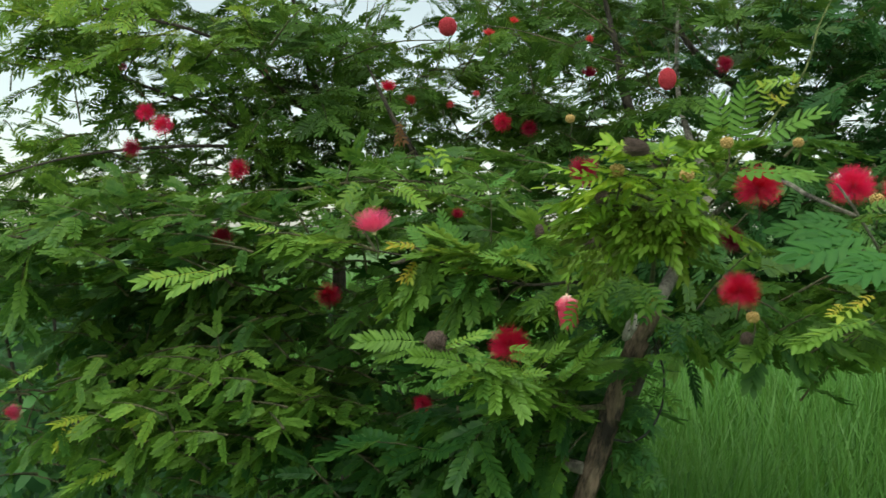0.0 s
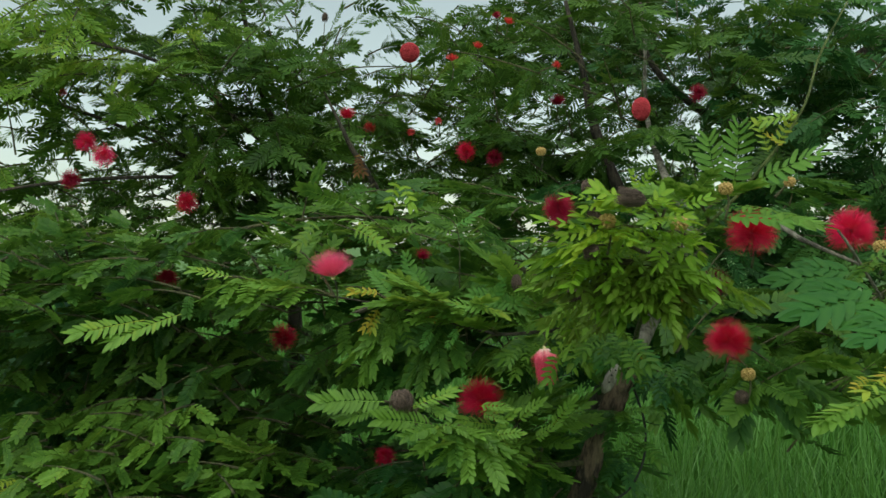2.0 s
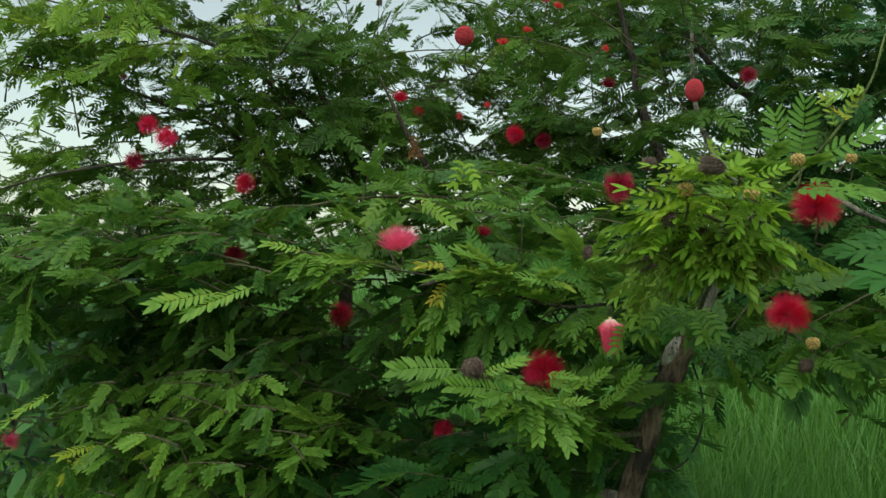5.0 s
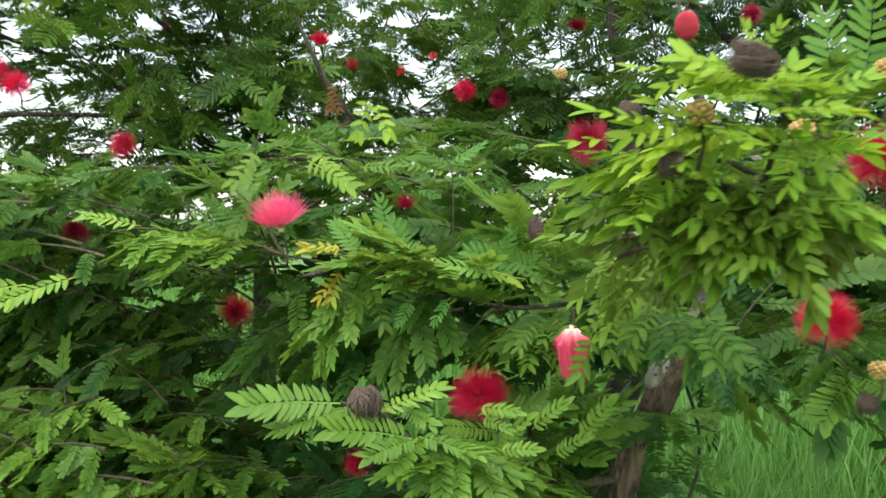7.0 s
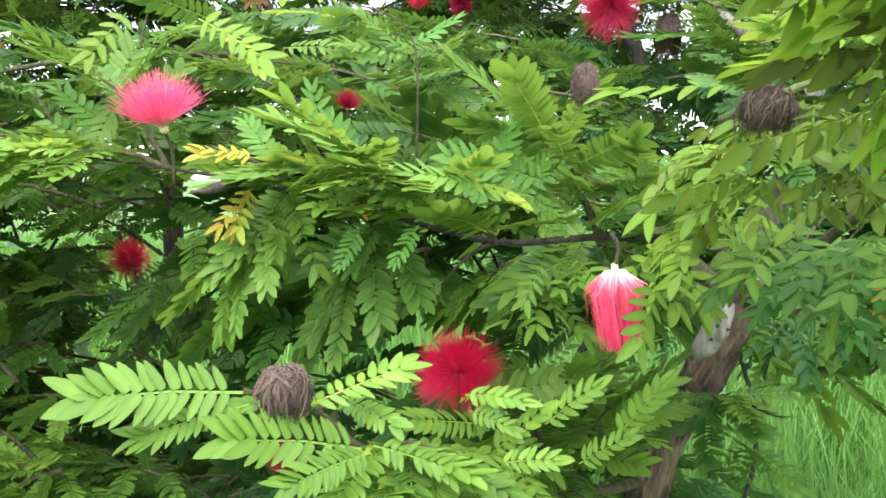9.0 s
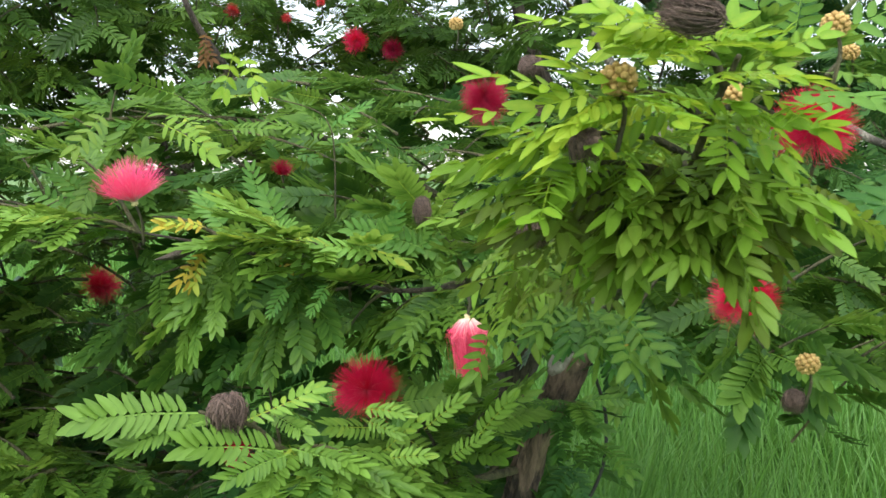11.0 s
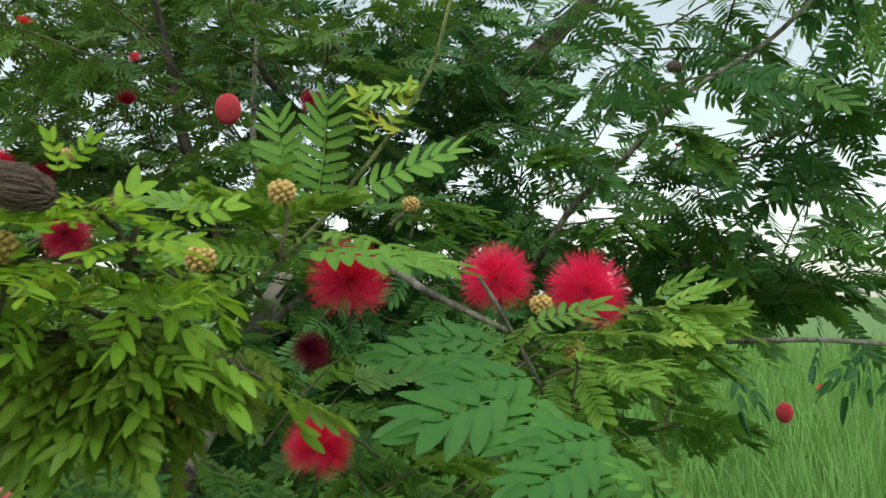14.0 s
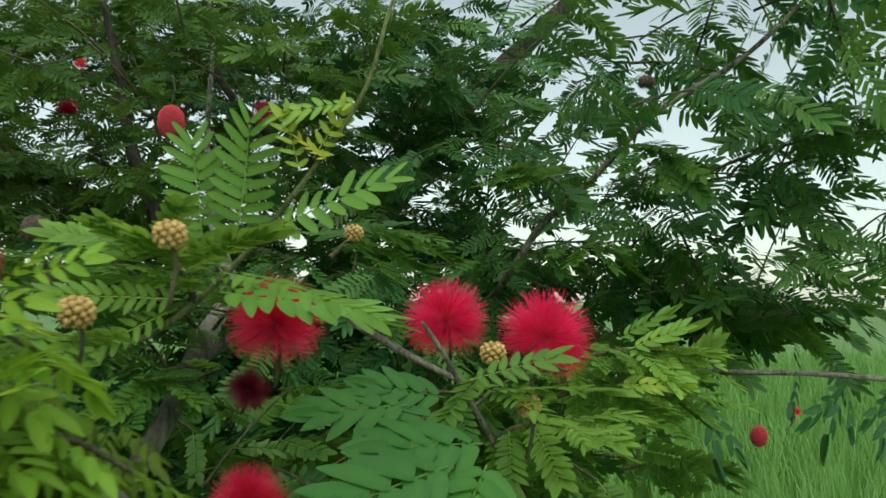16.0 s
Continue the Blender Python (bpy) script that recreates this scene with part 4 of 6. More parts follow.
# ---- the shrub behind, to one side ----
tree_a = thing("powder_puff_tree", (-0.35, 2.75, 0), "tall airy powder-puff tree with feathery leaves and pink-red flowers", "tree", "powder-puff shrubs")
limb("trunk", tree_a, [(-0.35, 2.75, -0.03), (-0.30, 2.7, 0.6), (-0.303, 2.526, 1.337), (-0.237, 2.482, 1.458), (-0.289, 2.434, 1.646), (-0.367, 2.386, 1.855), (-0.425, 2.390, 2.140)], (0.035, 0.024, 0.014, 0.010, 0.007, 0.004), DARKBARK, 12, "dark brown slender trunk")
limb("limb", tree_a, [(-0.274, 2.478, 1.383), (-0.082, 2.291, 1.551), (-0.133, 2.192, 1.689), (-0.186, 2.193, 1.800)], (0.010, 0.0085, 0.0055, 0.002), DARKBARK, 9, "brown upright limb")
limb("limb", tree_a, [(-0.237, 2.482, 1.458), (-0.452, 2.376, 1.627), (-0.675, 2.269, 1.741), (-0.838, 2.163, 1.792), (-1.034, 2.155, 1.831)], (0.007, 0.005, 0.0035, 0.0015), DARKBARK, 8, "slender brown bough")
limb("limb", tree_a, [(-0.289, 2.434, 1.646), (-0.539, 2.278, 1.864), (-0.773, 2.169, 1.923), (-0.956, 2.163, 1.975)], (0.006, 0.004, 0.0015), DARKBARK, 8, "slender brown bough")
limb("limb", tree_a, [(-0.452, 2.376, 1.627), (-0.642, 2.167, 1.610), (-0.833, 2.058, 1.577), (-1.057, 2.046, 1.514)], (0.005, 0.0035, 0.0015), DARKBARK, 8, "slender brown bough")
fa = Foliage(LACE, 21)
A = (-0.30, 2.6, 1.6)
fa.cloud((-0.652, 2.372, 1.797), (0.58, 0.32, 0.27), 74, 0.082, 0.45, 0.35, A)
fa.cloud((-0.367, 2.382, 1.713), (0.26, 0.3, 0.22), 39, 0.082, 0.39, 0.4, A)
fa.cloud((-0.851, 2.165, 1.871), (0.26, 0.2, 0.14), 22, 0.082, 0.65, 0.3, A)
fa.cloud((-0.929, 2.153, 1.557), (0.26, 0.2, 0.12), 14, 0.082, 0.50, 0.3, A)
fa.cloud((-0.369, 2.434, 1.791), (0.22, 0.3, 0.24), 19, 0.082, 0.3, 0.4, A)
fa.cloud((-0.548, 2.470, 1.546), (0.45, 0.3, 0.10), 23, 0.082, 0.38, 0.35, A)
fa.cloud((-0.044, 2.799, 1.777), (0.32, 0.3, 0.16), 42, 0.082, 0.41, 0.35, A)
fa.cloud((-0.289, 2.882, 1.548), (0.32, 0.3, 0.10), 12, 0.082, 0.36, 0.35, A)
fa.cloud((-0.696, 2.552, 1.088), (0.50, 0.25, 0.20), 8, 0.1, 0.40, 0.4, A)
# unseen top of the crown, added to shade the leaves below
fa.cloud((-0.5, 2.5, 2.4), (0.9, 0.7, 0.22), 14, 0.11, 0.41, 0.4, A)
fa.cloud((-0.446, 2.487, 2.036), (0.45, 0.3, 0.10), 25, 0.082, 0.40, 0.4, A)
fa.cloud((0.120, 2.710, 1.957), (0.22, 0.3, 0.12), 14, 0.082, 0.41, 0.4, A)
fa.cloud((-0.55, 2.62, 1.70), (0.70, 0.35, 0.36), 48, 0.070, 0.42, 0.4, A)
fa.cloud((-0.75, 2.30, 1.90), (0.42, 0.3, 0.20), 22, 0.070, 0.72, 0.3, A)
fa.cloud((-0.32, 2.52, 1.24), (0.22, 0.15, 0.13), 10, 0.080, 0.2, 0.4, A)
fa.cloud((-1.15, 2.30, 1.50), (0.26, 0.25, 0.10), 16, 0.075, 0.40, 0.4, A)
fa.cloud((-0.39, 2.50, 1.38), (0.12, 0.2, 0.04), 9, 0.065, 0.34, 0.4, A)
fa.cloud((-0.05, 2.75, 1.74), (0.34, 0.25, 0.14), 16, 0.075, 0.45, 0.4, A)
fa.cloud((-0.62, 2.40, 1.56), (0.34, 0.25, 0.09), 20, 0.062, 0.42, 0.4, A)
fa.cloud((-1.5, 2.4, 0.9), (0.4, 0.4, 0.4), 29, 0.105, 0.41, 0.4, A)

# ---- the dark tree behind ----
tree_b = thing("powder_puff_tree", (0.40, 2.75, 0), "dense dark-green powder-puff tree with few red flowers", "tree", "powder-puff shrubs")
limb("trunk", tree_b, [(0.40, 2.75, -0.03), (0.43, 2.75, 0.6), (0.55, 2.72, 1.1), (1.039, 2.717, 1.726), (1.087, 2.584, 1.867), (1.170, 2.548, 1.953), (1.277, 2.501, 2.071), (1.442, 2.428, 2.256)], (0.055, 0.045, 0.036, 0.030, 0.024, 0.015), DARKBARK, 12, "dark brown forked trunk")
limb("limb", tree_b, [(1.039, 2.717, 1.726), (0.797, 2.701, 1.818), (0.630, 2.653, 1.951), (0.603, 2.657, 2.112)], (0.018, 0.012, 0.008, 0.005), DARKBARK, 9, "dark brown limb")
limb("limb", tree_b, [(0.530, 2.417, 1.529), (0.444, 2.419, 1.742), (0.415, 2.421, 1.885), (0.372, 2.423, 2.056)], (0.016, 0.012, 0.008, 0.005), DARKBARK, 9, "dark brown limb")
# one tree in two leaf colours: fb painted as shaded, fb_sunny as lit
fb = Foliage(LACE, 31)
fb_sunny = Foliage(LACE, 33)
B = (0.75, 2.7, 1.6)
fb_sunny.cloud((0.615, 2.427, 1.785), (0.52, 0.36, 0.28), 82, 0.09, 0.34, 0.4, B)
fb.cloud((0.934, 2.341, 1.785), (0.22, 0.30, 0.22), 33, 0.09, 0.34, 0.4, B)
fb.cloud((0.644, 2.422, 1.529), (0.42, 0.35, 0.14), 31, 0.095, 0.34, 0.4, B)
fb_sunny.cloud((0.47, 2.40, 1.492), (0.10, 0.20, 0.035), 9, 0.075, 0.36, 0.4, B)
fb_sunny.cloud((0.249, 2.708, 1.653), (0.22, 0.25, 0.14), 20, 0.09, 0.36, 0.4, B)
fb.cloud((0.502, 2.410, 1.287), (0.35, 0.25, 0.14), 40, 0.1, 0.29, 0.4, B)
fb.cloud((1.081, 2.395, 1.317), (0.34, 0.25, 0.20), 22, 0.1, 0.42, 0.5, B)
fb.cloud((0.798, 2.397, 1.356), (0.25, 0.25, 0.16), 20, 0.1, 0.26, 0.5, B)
# out-of-view leaves overhead, added to darken the inside
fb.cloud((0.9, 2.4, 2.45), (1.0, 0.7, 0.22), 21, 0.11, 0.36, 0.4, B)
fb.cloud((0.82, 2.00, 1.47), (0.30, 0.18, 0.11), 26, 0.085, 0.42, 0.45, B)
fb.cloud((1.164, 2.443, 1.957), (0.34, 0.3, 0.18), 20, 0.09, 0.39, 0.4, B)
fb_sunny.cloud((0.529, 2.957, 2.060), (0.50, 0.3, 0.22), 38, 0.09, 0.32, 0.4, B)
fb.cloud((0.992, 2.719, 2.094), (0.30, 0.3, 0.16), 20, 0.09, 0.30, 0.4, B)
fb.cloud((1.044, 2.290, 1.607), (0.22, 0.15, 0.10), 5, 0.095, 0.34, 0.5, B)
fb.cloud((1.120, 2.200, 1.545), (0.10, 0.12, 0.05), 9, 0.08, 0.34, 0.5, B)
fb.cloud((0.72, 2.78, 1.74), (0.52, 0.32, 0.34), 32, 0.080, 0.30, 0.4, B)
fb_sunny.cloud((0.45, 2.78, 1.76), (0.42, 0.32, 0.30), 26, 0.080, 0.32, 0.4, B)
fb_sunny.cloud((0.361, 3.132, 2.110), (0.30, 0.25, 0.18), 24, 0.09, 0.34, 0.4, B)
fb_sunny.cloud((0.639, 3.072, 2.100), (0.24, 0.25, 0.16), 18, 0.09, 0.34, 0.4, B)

# feathery sprays that hang against the sky
airy = Foliage(AIRY, 61)
airy.cloud((1.129, 1.766, 1.753), (0.36, 0.2, 0.24), 14, 0.122, 0.44, 0.6, B, 4)
airy.cloud((1.256, 1.609, 1.737), (0.20, 0.2, 0.24), 9, 0.122, 0.44, 0.6, B, 4)
airy.cloud((1.355, 1.846, 1.574), (0.34, 0.2, 0.13), 13, 0.122, 0.40, 0.6, B, 4)
airy.cloud((1.161, 2.134, 1.656), (0.30, 0.2, 0.18), 15, 0.11, 0.44, 0.5, B, 4)
airy.cloud((1.237, 1.770, 1.932), (0.36, 0.25, 0.10), 8, 0.122, 0.44, 0.5, B, 4)

limb("limb", tree_a, [(-0.330, 2.300, 1.800), (-0.197, 2.200, 1.833), (-0.110, 2.140, 1.843), (0.000, 2.090, 1.836)], (0.0022, 0.0016, 0.0012), TWIG, 6, "thin leafless twig")
limb("limb", tree_b, [(0.480, 2.300, 1.790), (0.264, 2.200, 1.848), (0.160, 2.230, 1.885), (0.074, 2.250, 1.902)], (0.0024, 0.0018, 0.0012), TWIG, 6, "thin leafless twig")
limb("limb", tree_a, [(-0.178, 2.200, 1.835), (-0.190, 2.200, 1.880), (-0.185, 2.200, 1.958)], (0.0012, 0.0010, 0.0008), TWIG, 5, "thin bud-bearing twig")
seed_head(tree_a, (-0.185, 2.200, 1.966), 0.007, 1.5)

# ---- flowers ----
flower(shrub, (-0.094, 1.514, 1.436), (-0.15, -0.35, 1), 0.044, PINK, "fan", 1.0, "pink-red powder-puff flower with white centre")
flower(shrub, (0.127, 1.480, 1.250), (0.1, -0.12, 1), 0.036)
flower(shrub, (0.203, 1.329, 1.310), (0.05, -0.1, -1), 0.046, FADING, "bell", 1.0, "fading pink hanging powder-puff flower")
flower(shrub, (-0.031, 1.798, 1.091), (0, -0.6, 0.6), 0.022)
flower(shrub, (0.460, 1.400, 1.341), (0.05, -0.3, 1), 0.033)
flower(shrub, (0.444, 1.255, 1.487), (-0.1, -0.3, 1), 0.033)
flower(shrub, (0.570, 1.270, 1.489), (-0.2, -0.3, 1), 0.032, ROSE)
flower(shrub, (0.622, 1.212, 1.480), (0.3, -0.25, 1), 0.034, ROSE)
flower(tree_b, (0.449, 1.914, 1.722), (0, 0, -1), 0.0185, DEEPRED, "tight", 1.25, "closed dark-red oval flower head")
flower(shrub, (-0.256, 2.050, 1.281), (0, -0.6, 0.5), 0.033)
OPEN_AT.extend([(Vector((-0.256, 2.050, 1.281)).lerp(VIEW_SIDE, f), 0.034) for f in (0.25, 0.5)])
flower(tree_a, (-0.482, 2.168, 1.562), (0, -0.6, 0.5), 0.028)
flower(tree_a, (-0.627, 2.071, 1.654), (0, -0.6, 0.7), 0.028, ROSE)
flower(tree_a, (-0.675, 2.10, 1.685), (0, -0.6, 0.7), 0.026, ROSE)
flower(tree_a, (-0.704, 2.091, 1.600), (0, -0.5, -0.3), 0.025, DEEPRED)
flower(tree_b, (0.129, 2.400, 1.693), (0, -0.6, 0.3), 0.027)
flower(tree_b, (0.198, 2.391, 1.674), (0, -0.6, 0.1), 0.024, DEEPRED)
flower(tree_a, (0.006, 2.036, 1.854), (0, -0.4, 0.3), 0.021, CRIMSON, "tight")
flower(tree_a, (-0.139, 2.219, 1.756), (0, -0.5, 0.6), 0.027, CRIMSON, "fan")
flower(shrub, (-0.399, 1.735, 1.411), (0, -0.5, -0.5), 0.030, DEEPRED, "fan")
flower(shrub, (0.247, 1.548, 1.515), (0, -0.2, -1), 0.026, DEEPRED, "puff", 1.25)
flower(shrub, (1.919, 2.501, 1.177), (0, 0, -1), 0.022, DEEPRED, "tight", 1.2, "closed dark-red oval flower head")
flower(tree_a, (0.095, 2.307, 1.897), (0, -0.3, 1), 0.020, CORAL, "fan", 1.0, "half-open coral powder-puff flower")
flower(tree_a, (0.159, 2.411, 1.947), (0.1, -0.4, 0.8), 0.018, CORAL, "fan", 1.0, "half-open coral powder-puff flower")
flower(tree_b, (0.233, 2.400, 2.003), (0.2, -0.4, 0.6), 0.018, CORAL, "fan", 1.0, "half-open coral powder-puff flower")
flower(tree_b, (0.205, 2.420, 2.024), (0, -0.4, 0.6), 0.012, DEEPRED)
flower(tree_a, (0.063, 2.500, 1.777), (0, -0.4, 0.6), 0.011, CORAL)
flower(tree_a, (-0.801, 2.300, 1.820), (0, -0.4, 0.6), 0.013, CORAL)
flower(tree_a, (-0.472, 2.400, 1.817), (0, -0.4, 0.6), 0.012, PINK)
flower(tree_b, (0.348, 2.400, 1.899), (0, -0.4, 0.6), 0.012, CORAL)
flower(tree_b, (1.043, 1.700, 1.681), (0.2, -0.4, 0.6), 0.008, ROSE, "fan")
flower(shrub, (1.989, 2.450, 1.243), (0, -0.4, 0.6), 0.014, CORAL)
flower(shrub, (0.040, 1.640, 1.450), (0.1, -0.4, 0.6), 0.018, DEEPRED, "fan")
flower(tree_a, (-0.118, 2.595, 1.774), (0, -0.4, 0.6), 0.018, CORAL)
flower(tree_a, (-0.009, 2.599, 1.761), (0, -0.4, 0.6), 0.013, CORAL)
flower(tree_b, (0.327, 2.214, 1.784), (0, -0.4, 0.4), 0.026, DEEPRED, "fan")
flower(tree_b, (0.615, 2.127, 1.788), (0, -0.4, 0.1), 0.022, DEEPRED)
flower(tree_a, (-0.854, 1.844, 1.055), (0.6, -0.3, 0.4), 0.028, PINK, "fan")
flower(shrub, (0.487, 1.549, 1.411), (0, -0.4, 0.2), 0.024, SHADE_MAROON, "puff", 1.0, "powder-puff flower darkened to maroon as if shaded")

# ---- buds and withered heads ----
bud(shrub, (0.319, 1.101, 1.488))
bud(shrub, (0.354, 1.060, 1.522), 0.0066)
bud(shrub, (0.570, 1.191, 1.463))
bud(shrub, (0.577, 1.155, 1.433), 0.0070)
bud(shrub, (0.430, 1.225, 1.313))
bud(shrub, (0.226, 1.005, 1.488), 0.0075)
bud(shrub, (0.530, 1.365, 1.548), 0.007)
bud(tree_a, (0.245, 1.781, 1.629), 0.008)
seed_head(shrub, (0.238, 0.947, 1.507), 0.0088, 1.6, (1, 0.1, -0.25))
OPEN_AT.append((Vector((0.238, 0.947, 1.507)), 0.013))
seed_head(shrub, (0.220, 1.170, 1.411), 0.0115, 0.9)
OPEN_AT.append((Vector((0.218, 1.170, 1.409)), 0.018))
seed_head(shrub, (0.019, 1.295, 1.272), 0.0155, 1.0)
seed_head(shrub, (0.156, 1.205, 1.423), 0.0058, 1.7)
seed_head(shrub, (0.308, 1.593, 1.506), 0.0118, 1.75)
seed_head(shrub, (0.210, 0.998, 1.460), 0.0080, 1.0)
seed_head(shrub, (0.296, 1.562, 1.555), 0.0125, 0.95)
seed_head(shrub, (0.425, 1.235, 1.285), 0.0085, 1.1)
seed_head(tree_b, (0.933, 1.551, 1.750), 0.010, 0.8)


# ---- single leaves that stand out ----
FRONT, TOP, FLAT = (0.15, -0.7, 0.7), (-0.1, -0.4, 0.9), (0, -0.12, 1)
frond(shrub, (-0.002, 1.300, 1.269), (-0.091, 1.276, 1.281), 0.45, (0, -0.7, 0.7), 1.2, 12, 0, LEAF, 0.36, 64)
frond(shrub, (0.001, 1.299, 1.263), (-0.063, 1.283, 1.252), 0.45, (0, -0.7, 0.7), 1.2, 12, 1, LEAF, 0.36, 64)
frond(shrub, (0.032, 1.297, 1.263), (0.092, 1.325, 1.283), 0.7, FLAT, 1.1, 11, 0)
frond(shrub, (0.060, 1.294, 1.240), (-0.006, 1.260, 1.265), 0.45, (0, -0.7, 0.7), 1.2, 12, 2, LEAF, 0.36, 64)
frond(shrub, (0.065, 1.284, 1.241), (0.017, 1.246, 1.239), 0.45, (0, -0.7, 0.7), 1.2, 12, 0, LEAF, 0.36, 64)
frond(shrub, (0.066, 1.294, 1.242), (0.127, 1.279, 1.233), 0.45, (0, -0.7, 0.7), 1.2, 12, 1, LEAF, 0.36, 64)
frond(shrub, (0.063, 1.314, 1.239), (0.085, 1.290, 1.209), 0.8, FRONT, 1.0, 11, 0)
frond(shrub, (0.063, 1.313, 1.236), (0.046, 1.273, 1.216), 0.75, FRONT, 0.9, 10, 2)
frond(shrub, (0.129, 1.469, 1.228), (0.221, 1.445, 1.249), 0.5, FRONT, 1.1, 10, 0)
frond(shrub, (0.125, 1.450, 1.231), (0.155, 1.409, 1.246), 0.77, TOP, 1.0, 9, 1)
frond(shrub, (0.238, 1.471, 1.209), (0.280, 1.461, 1.243), 0.6, FRONT, 0.9, 11, 0)
frond(shrub, (0.149, 1.467, 1.206), (0.199, 1.442, 1.186), 0.7, TOP, 1.1, 10, 2)
frond(shrub, (0.145, 1.467, 1.208), (0.087, 1.412, 1.227), 0.7, TOP, 1.0, 10, 0)
frond(shrub, (0.188, 1.487, 1.245), (0.209, 1.487, 1.262), 0.5, FRONT, 0.9, 9, 1)
frond(shrub, (0.154, 1.445, 1.194), (0.175, 1.402, 1.176), 0.65, TOP, 1.1, 11, 0)
frond(shrub, (0.174, 1.417, 1.381), (0.108, 1.403, 1.409), 0.55, FRONT, 1.0, 10, 2, MATURE)
frond(shrub, (0.134, 1.420, 1.378), (0.154, 1.401, 1.421), 0.55, FRONT, 0.9, 10, 0, MATURE)
frond(shrub, (0.159, 1.418, 1.376), (0.189, 1.417, 1.396), 0.60, FRONT, 1.1, 9, 1, MATURE)
frond(shrub, (0.193, 1.434, 1.352), (0.202, 1.426, 1.394), 0.6, FRONT, 1.0, 11, 0)
frond(shrub, (0.079, 1.424, 1.391), (0.044, 1.406, 1.388), 0.77, FLAT, 0.9, 10, 2)
frond(shrub, (0.103, 1.402, 1.388), (0.158, 1.398, 1.373), 0.75, FLAT, 1.1, 10, 0)
frond(shrub, (0.232, 1.473, 1.370), (0.273, 1.473, 1.403), 0.50, FRONT, 1.0, 9, 1, MATURE)
frond(shrub, (0.228, 1.473, 1.374), (0.224, 1.476, 1.410), 0.50, FRONT, 0.9, 11, 0, MATURE)
frond(shrub, (0.046, 1.506, 1.385), (0.034, 1.511, 1.436), 0.55, FRONT, 1.1, 10, 2, MATURE)
frond(shrub, (0.027, 1.529, 1.404), (0.018, 1.533, 1.457), 0.60, FRONT, 1.0, 10, 0, MATURE)
frond(shrub, (-0.003, 1.509, 1.388), (-0.040, 1.535, 1.435), 0.55, FRONT, 0.9, 9, 1, MATURE)
frond(shrub, (-0.142, 1.580, 1.412), (-0.192, 1.587, 1.461), 0.60, FRONT, 1.1, 11, 0, MATURE)
frond(shrub, (-0.149, 1.581, 1.419), (-0.128, 1.597, 1.500), 0.50, FRONT, 1.0, 12, 2, LEAF, 0.29, 76)
frond(shrub, (-0.167, 1.582, 1.410), (-0.208, 1.586, 1.432), 0.60, FRONT, 0.9, 10, 0, MATURE)
frond(shrub, (-0.022, 1.469, 1.374), (-0.031, 1.448, 1.347), 1.0, FRONT, 1.1, 9, 1)
frond(shrub, (-0.024, 1.481, 1.398), (-0.060, 1.474, 1.404), 1.0, FLAT, 1.0, 11, 0)
frond(shrub, (-0.003, 1.467, 1.353), (-0.042, 1.447, 1.319), 0.48, FRONT, 0.9, 10, 2)
frond(shrub, (0.003, 1.466, 1.349), (-0.008, 1.444, 1.308), 0.45, FRONT, 1.1, 10, 0)
frond(shrub, (0.013, 1.466, 1.353), (0.026, 1.442, 1.320), 0.5, FRONT, 1.0, 9, 1)
frond(shrub, (0.032, 1.650, 1.280), (-0.035, 1.642, 1.250), 0.30, FRONT, 0.9, 11, 0, MATURE)
frond(shrub, (0.052, 1.648, 1.267), (-0.017, 1.642, 1.263), 0.30, FRONT, 1.1, 10, 2, MATURE)
frond(shrub, (0.082, 1.645, 1.260), (0.043, 1.635, 1.221), 0.35, FRONT, 1.0, 10, 0, MATURE)
frond(shrub, (0.215, 1.291, 1.335), (0.199, 1.269, 1.295), 0.58, FRONT, 1.1, 11, 0)
frond(shrub, (0.284, 1.368, 1.349), (0.275, 1.345, 1.310), 0.30, FRONT, 0.9, 10, 0, YOUNG)
frond(shrub, (0.264, 1.289, 1.359), (0.273, 1.267, 1.337), 0.30, FRONT, 1.1, 9, 1, YOUNG)
frond(shrub, (0.174, 1.413, 1.327), (0.159, 1.393, 1.303), 0.5, FRONT, 1.0, 11, 0)
frond(shrub, (0.090, 1.611, 1.485), (0.029, 1.596, 1.498), 0.5, TOP, 1.1, 10, 0)
frond(shrub, (0.090, 1.611, 1.487), (0.052, 1.617, 1.530), 0.5, TOP, 1.0, 9, 1)
frond(shrub, (0.092, 1.611, 1.492), (0.137, 1.611, 1.523), 0.60, TOP, 0.9, 11, 0, MATURE)
frond(shrub, (-0.014, 1.618, 1.491), (0.057, 1.594, 1.500), 0.5, TOP, 1.1, 10, 2)
frond(shrub, (-0.014, 1.619, 1.498), (-0.091, 1.604, 1.510), 0.55, TOP, 1.0, 10, 0)
frond(shrub, (-0.065, 1.642, 1.505), (-0.024, 1.617, 1.474), 0.75, TOP, 0.9, 9, 1)
frond(shrub, (0.091, 1.660, 1.476), (0.162, 1.654, 1.457), 0.50, TOP, 1.1, 11, 0, MATURE)
frond(shrub, (0.051, 1.663, 1.471), (0.112, 1.657, 1.446), 0.45, TOP, 1.0, 10, 2, MATURE)
frond(shrub, (0.203, 1.157, 1.418), (0.159, 1.180, 1.420), 0.52, FLAT, 0.9, 10, 0, YOUNG)
frond(shrub, (0.237, 1.164, 1.409), (0.230, 1.152, 1.380), 0.30, FRONT, 1.0, 11, 0, YOUNG)
frond(shrub, (0.258, 1.155, 1.438), (0.205, 1.158, 1.432), 0.55, FLAT, 1.0, 9, 1, YOUNG)
frond(shrub, (0.260, 1.191, 1.388), (0.251, 1.189, 1.357), 0.30, FRONT, 1.1, 10, 2, YOUNG)
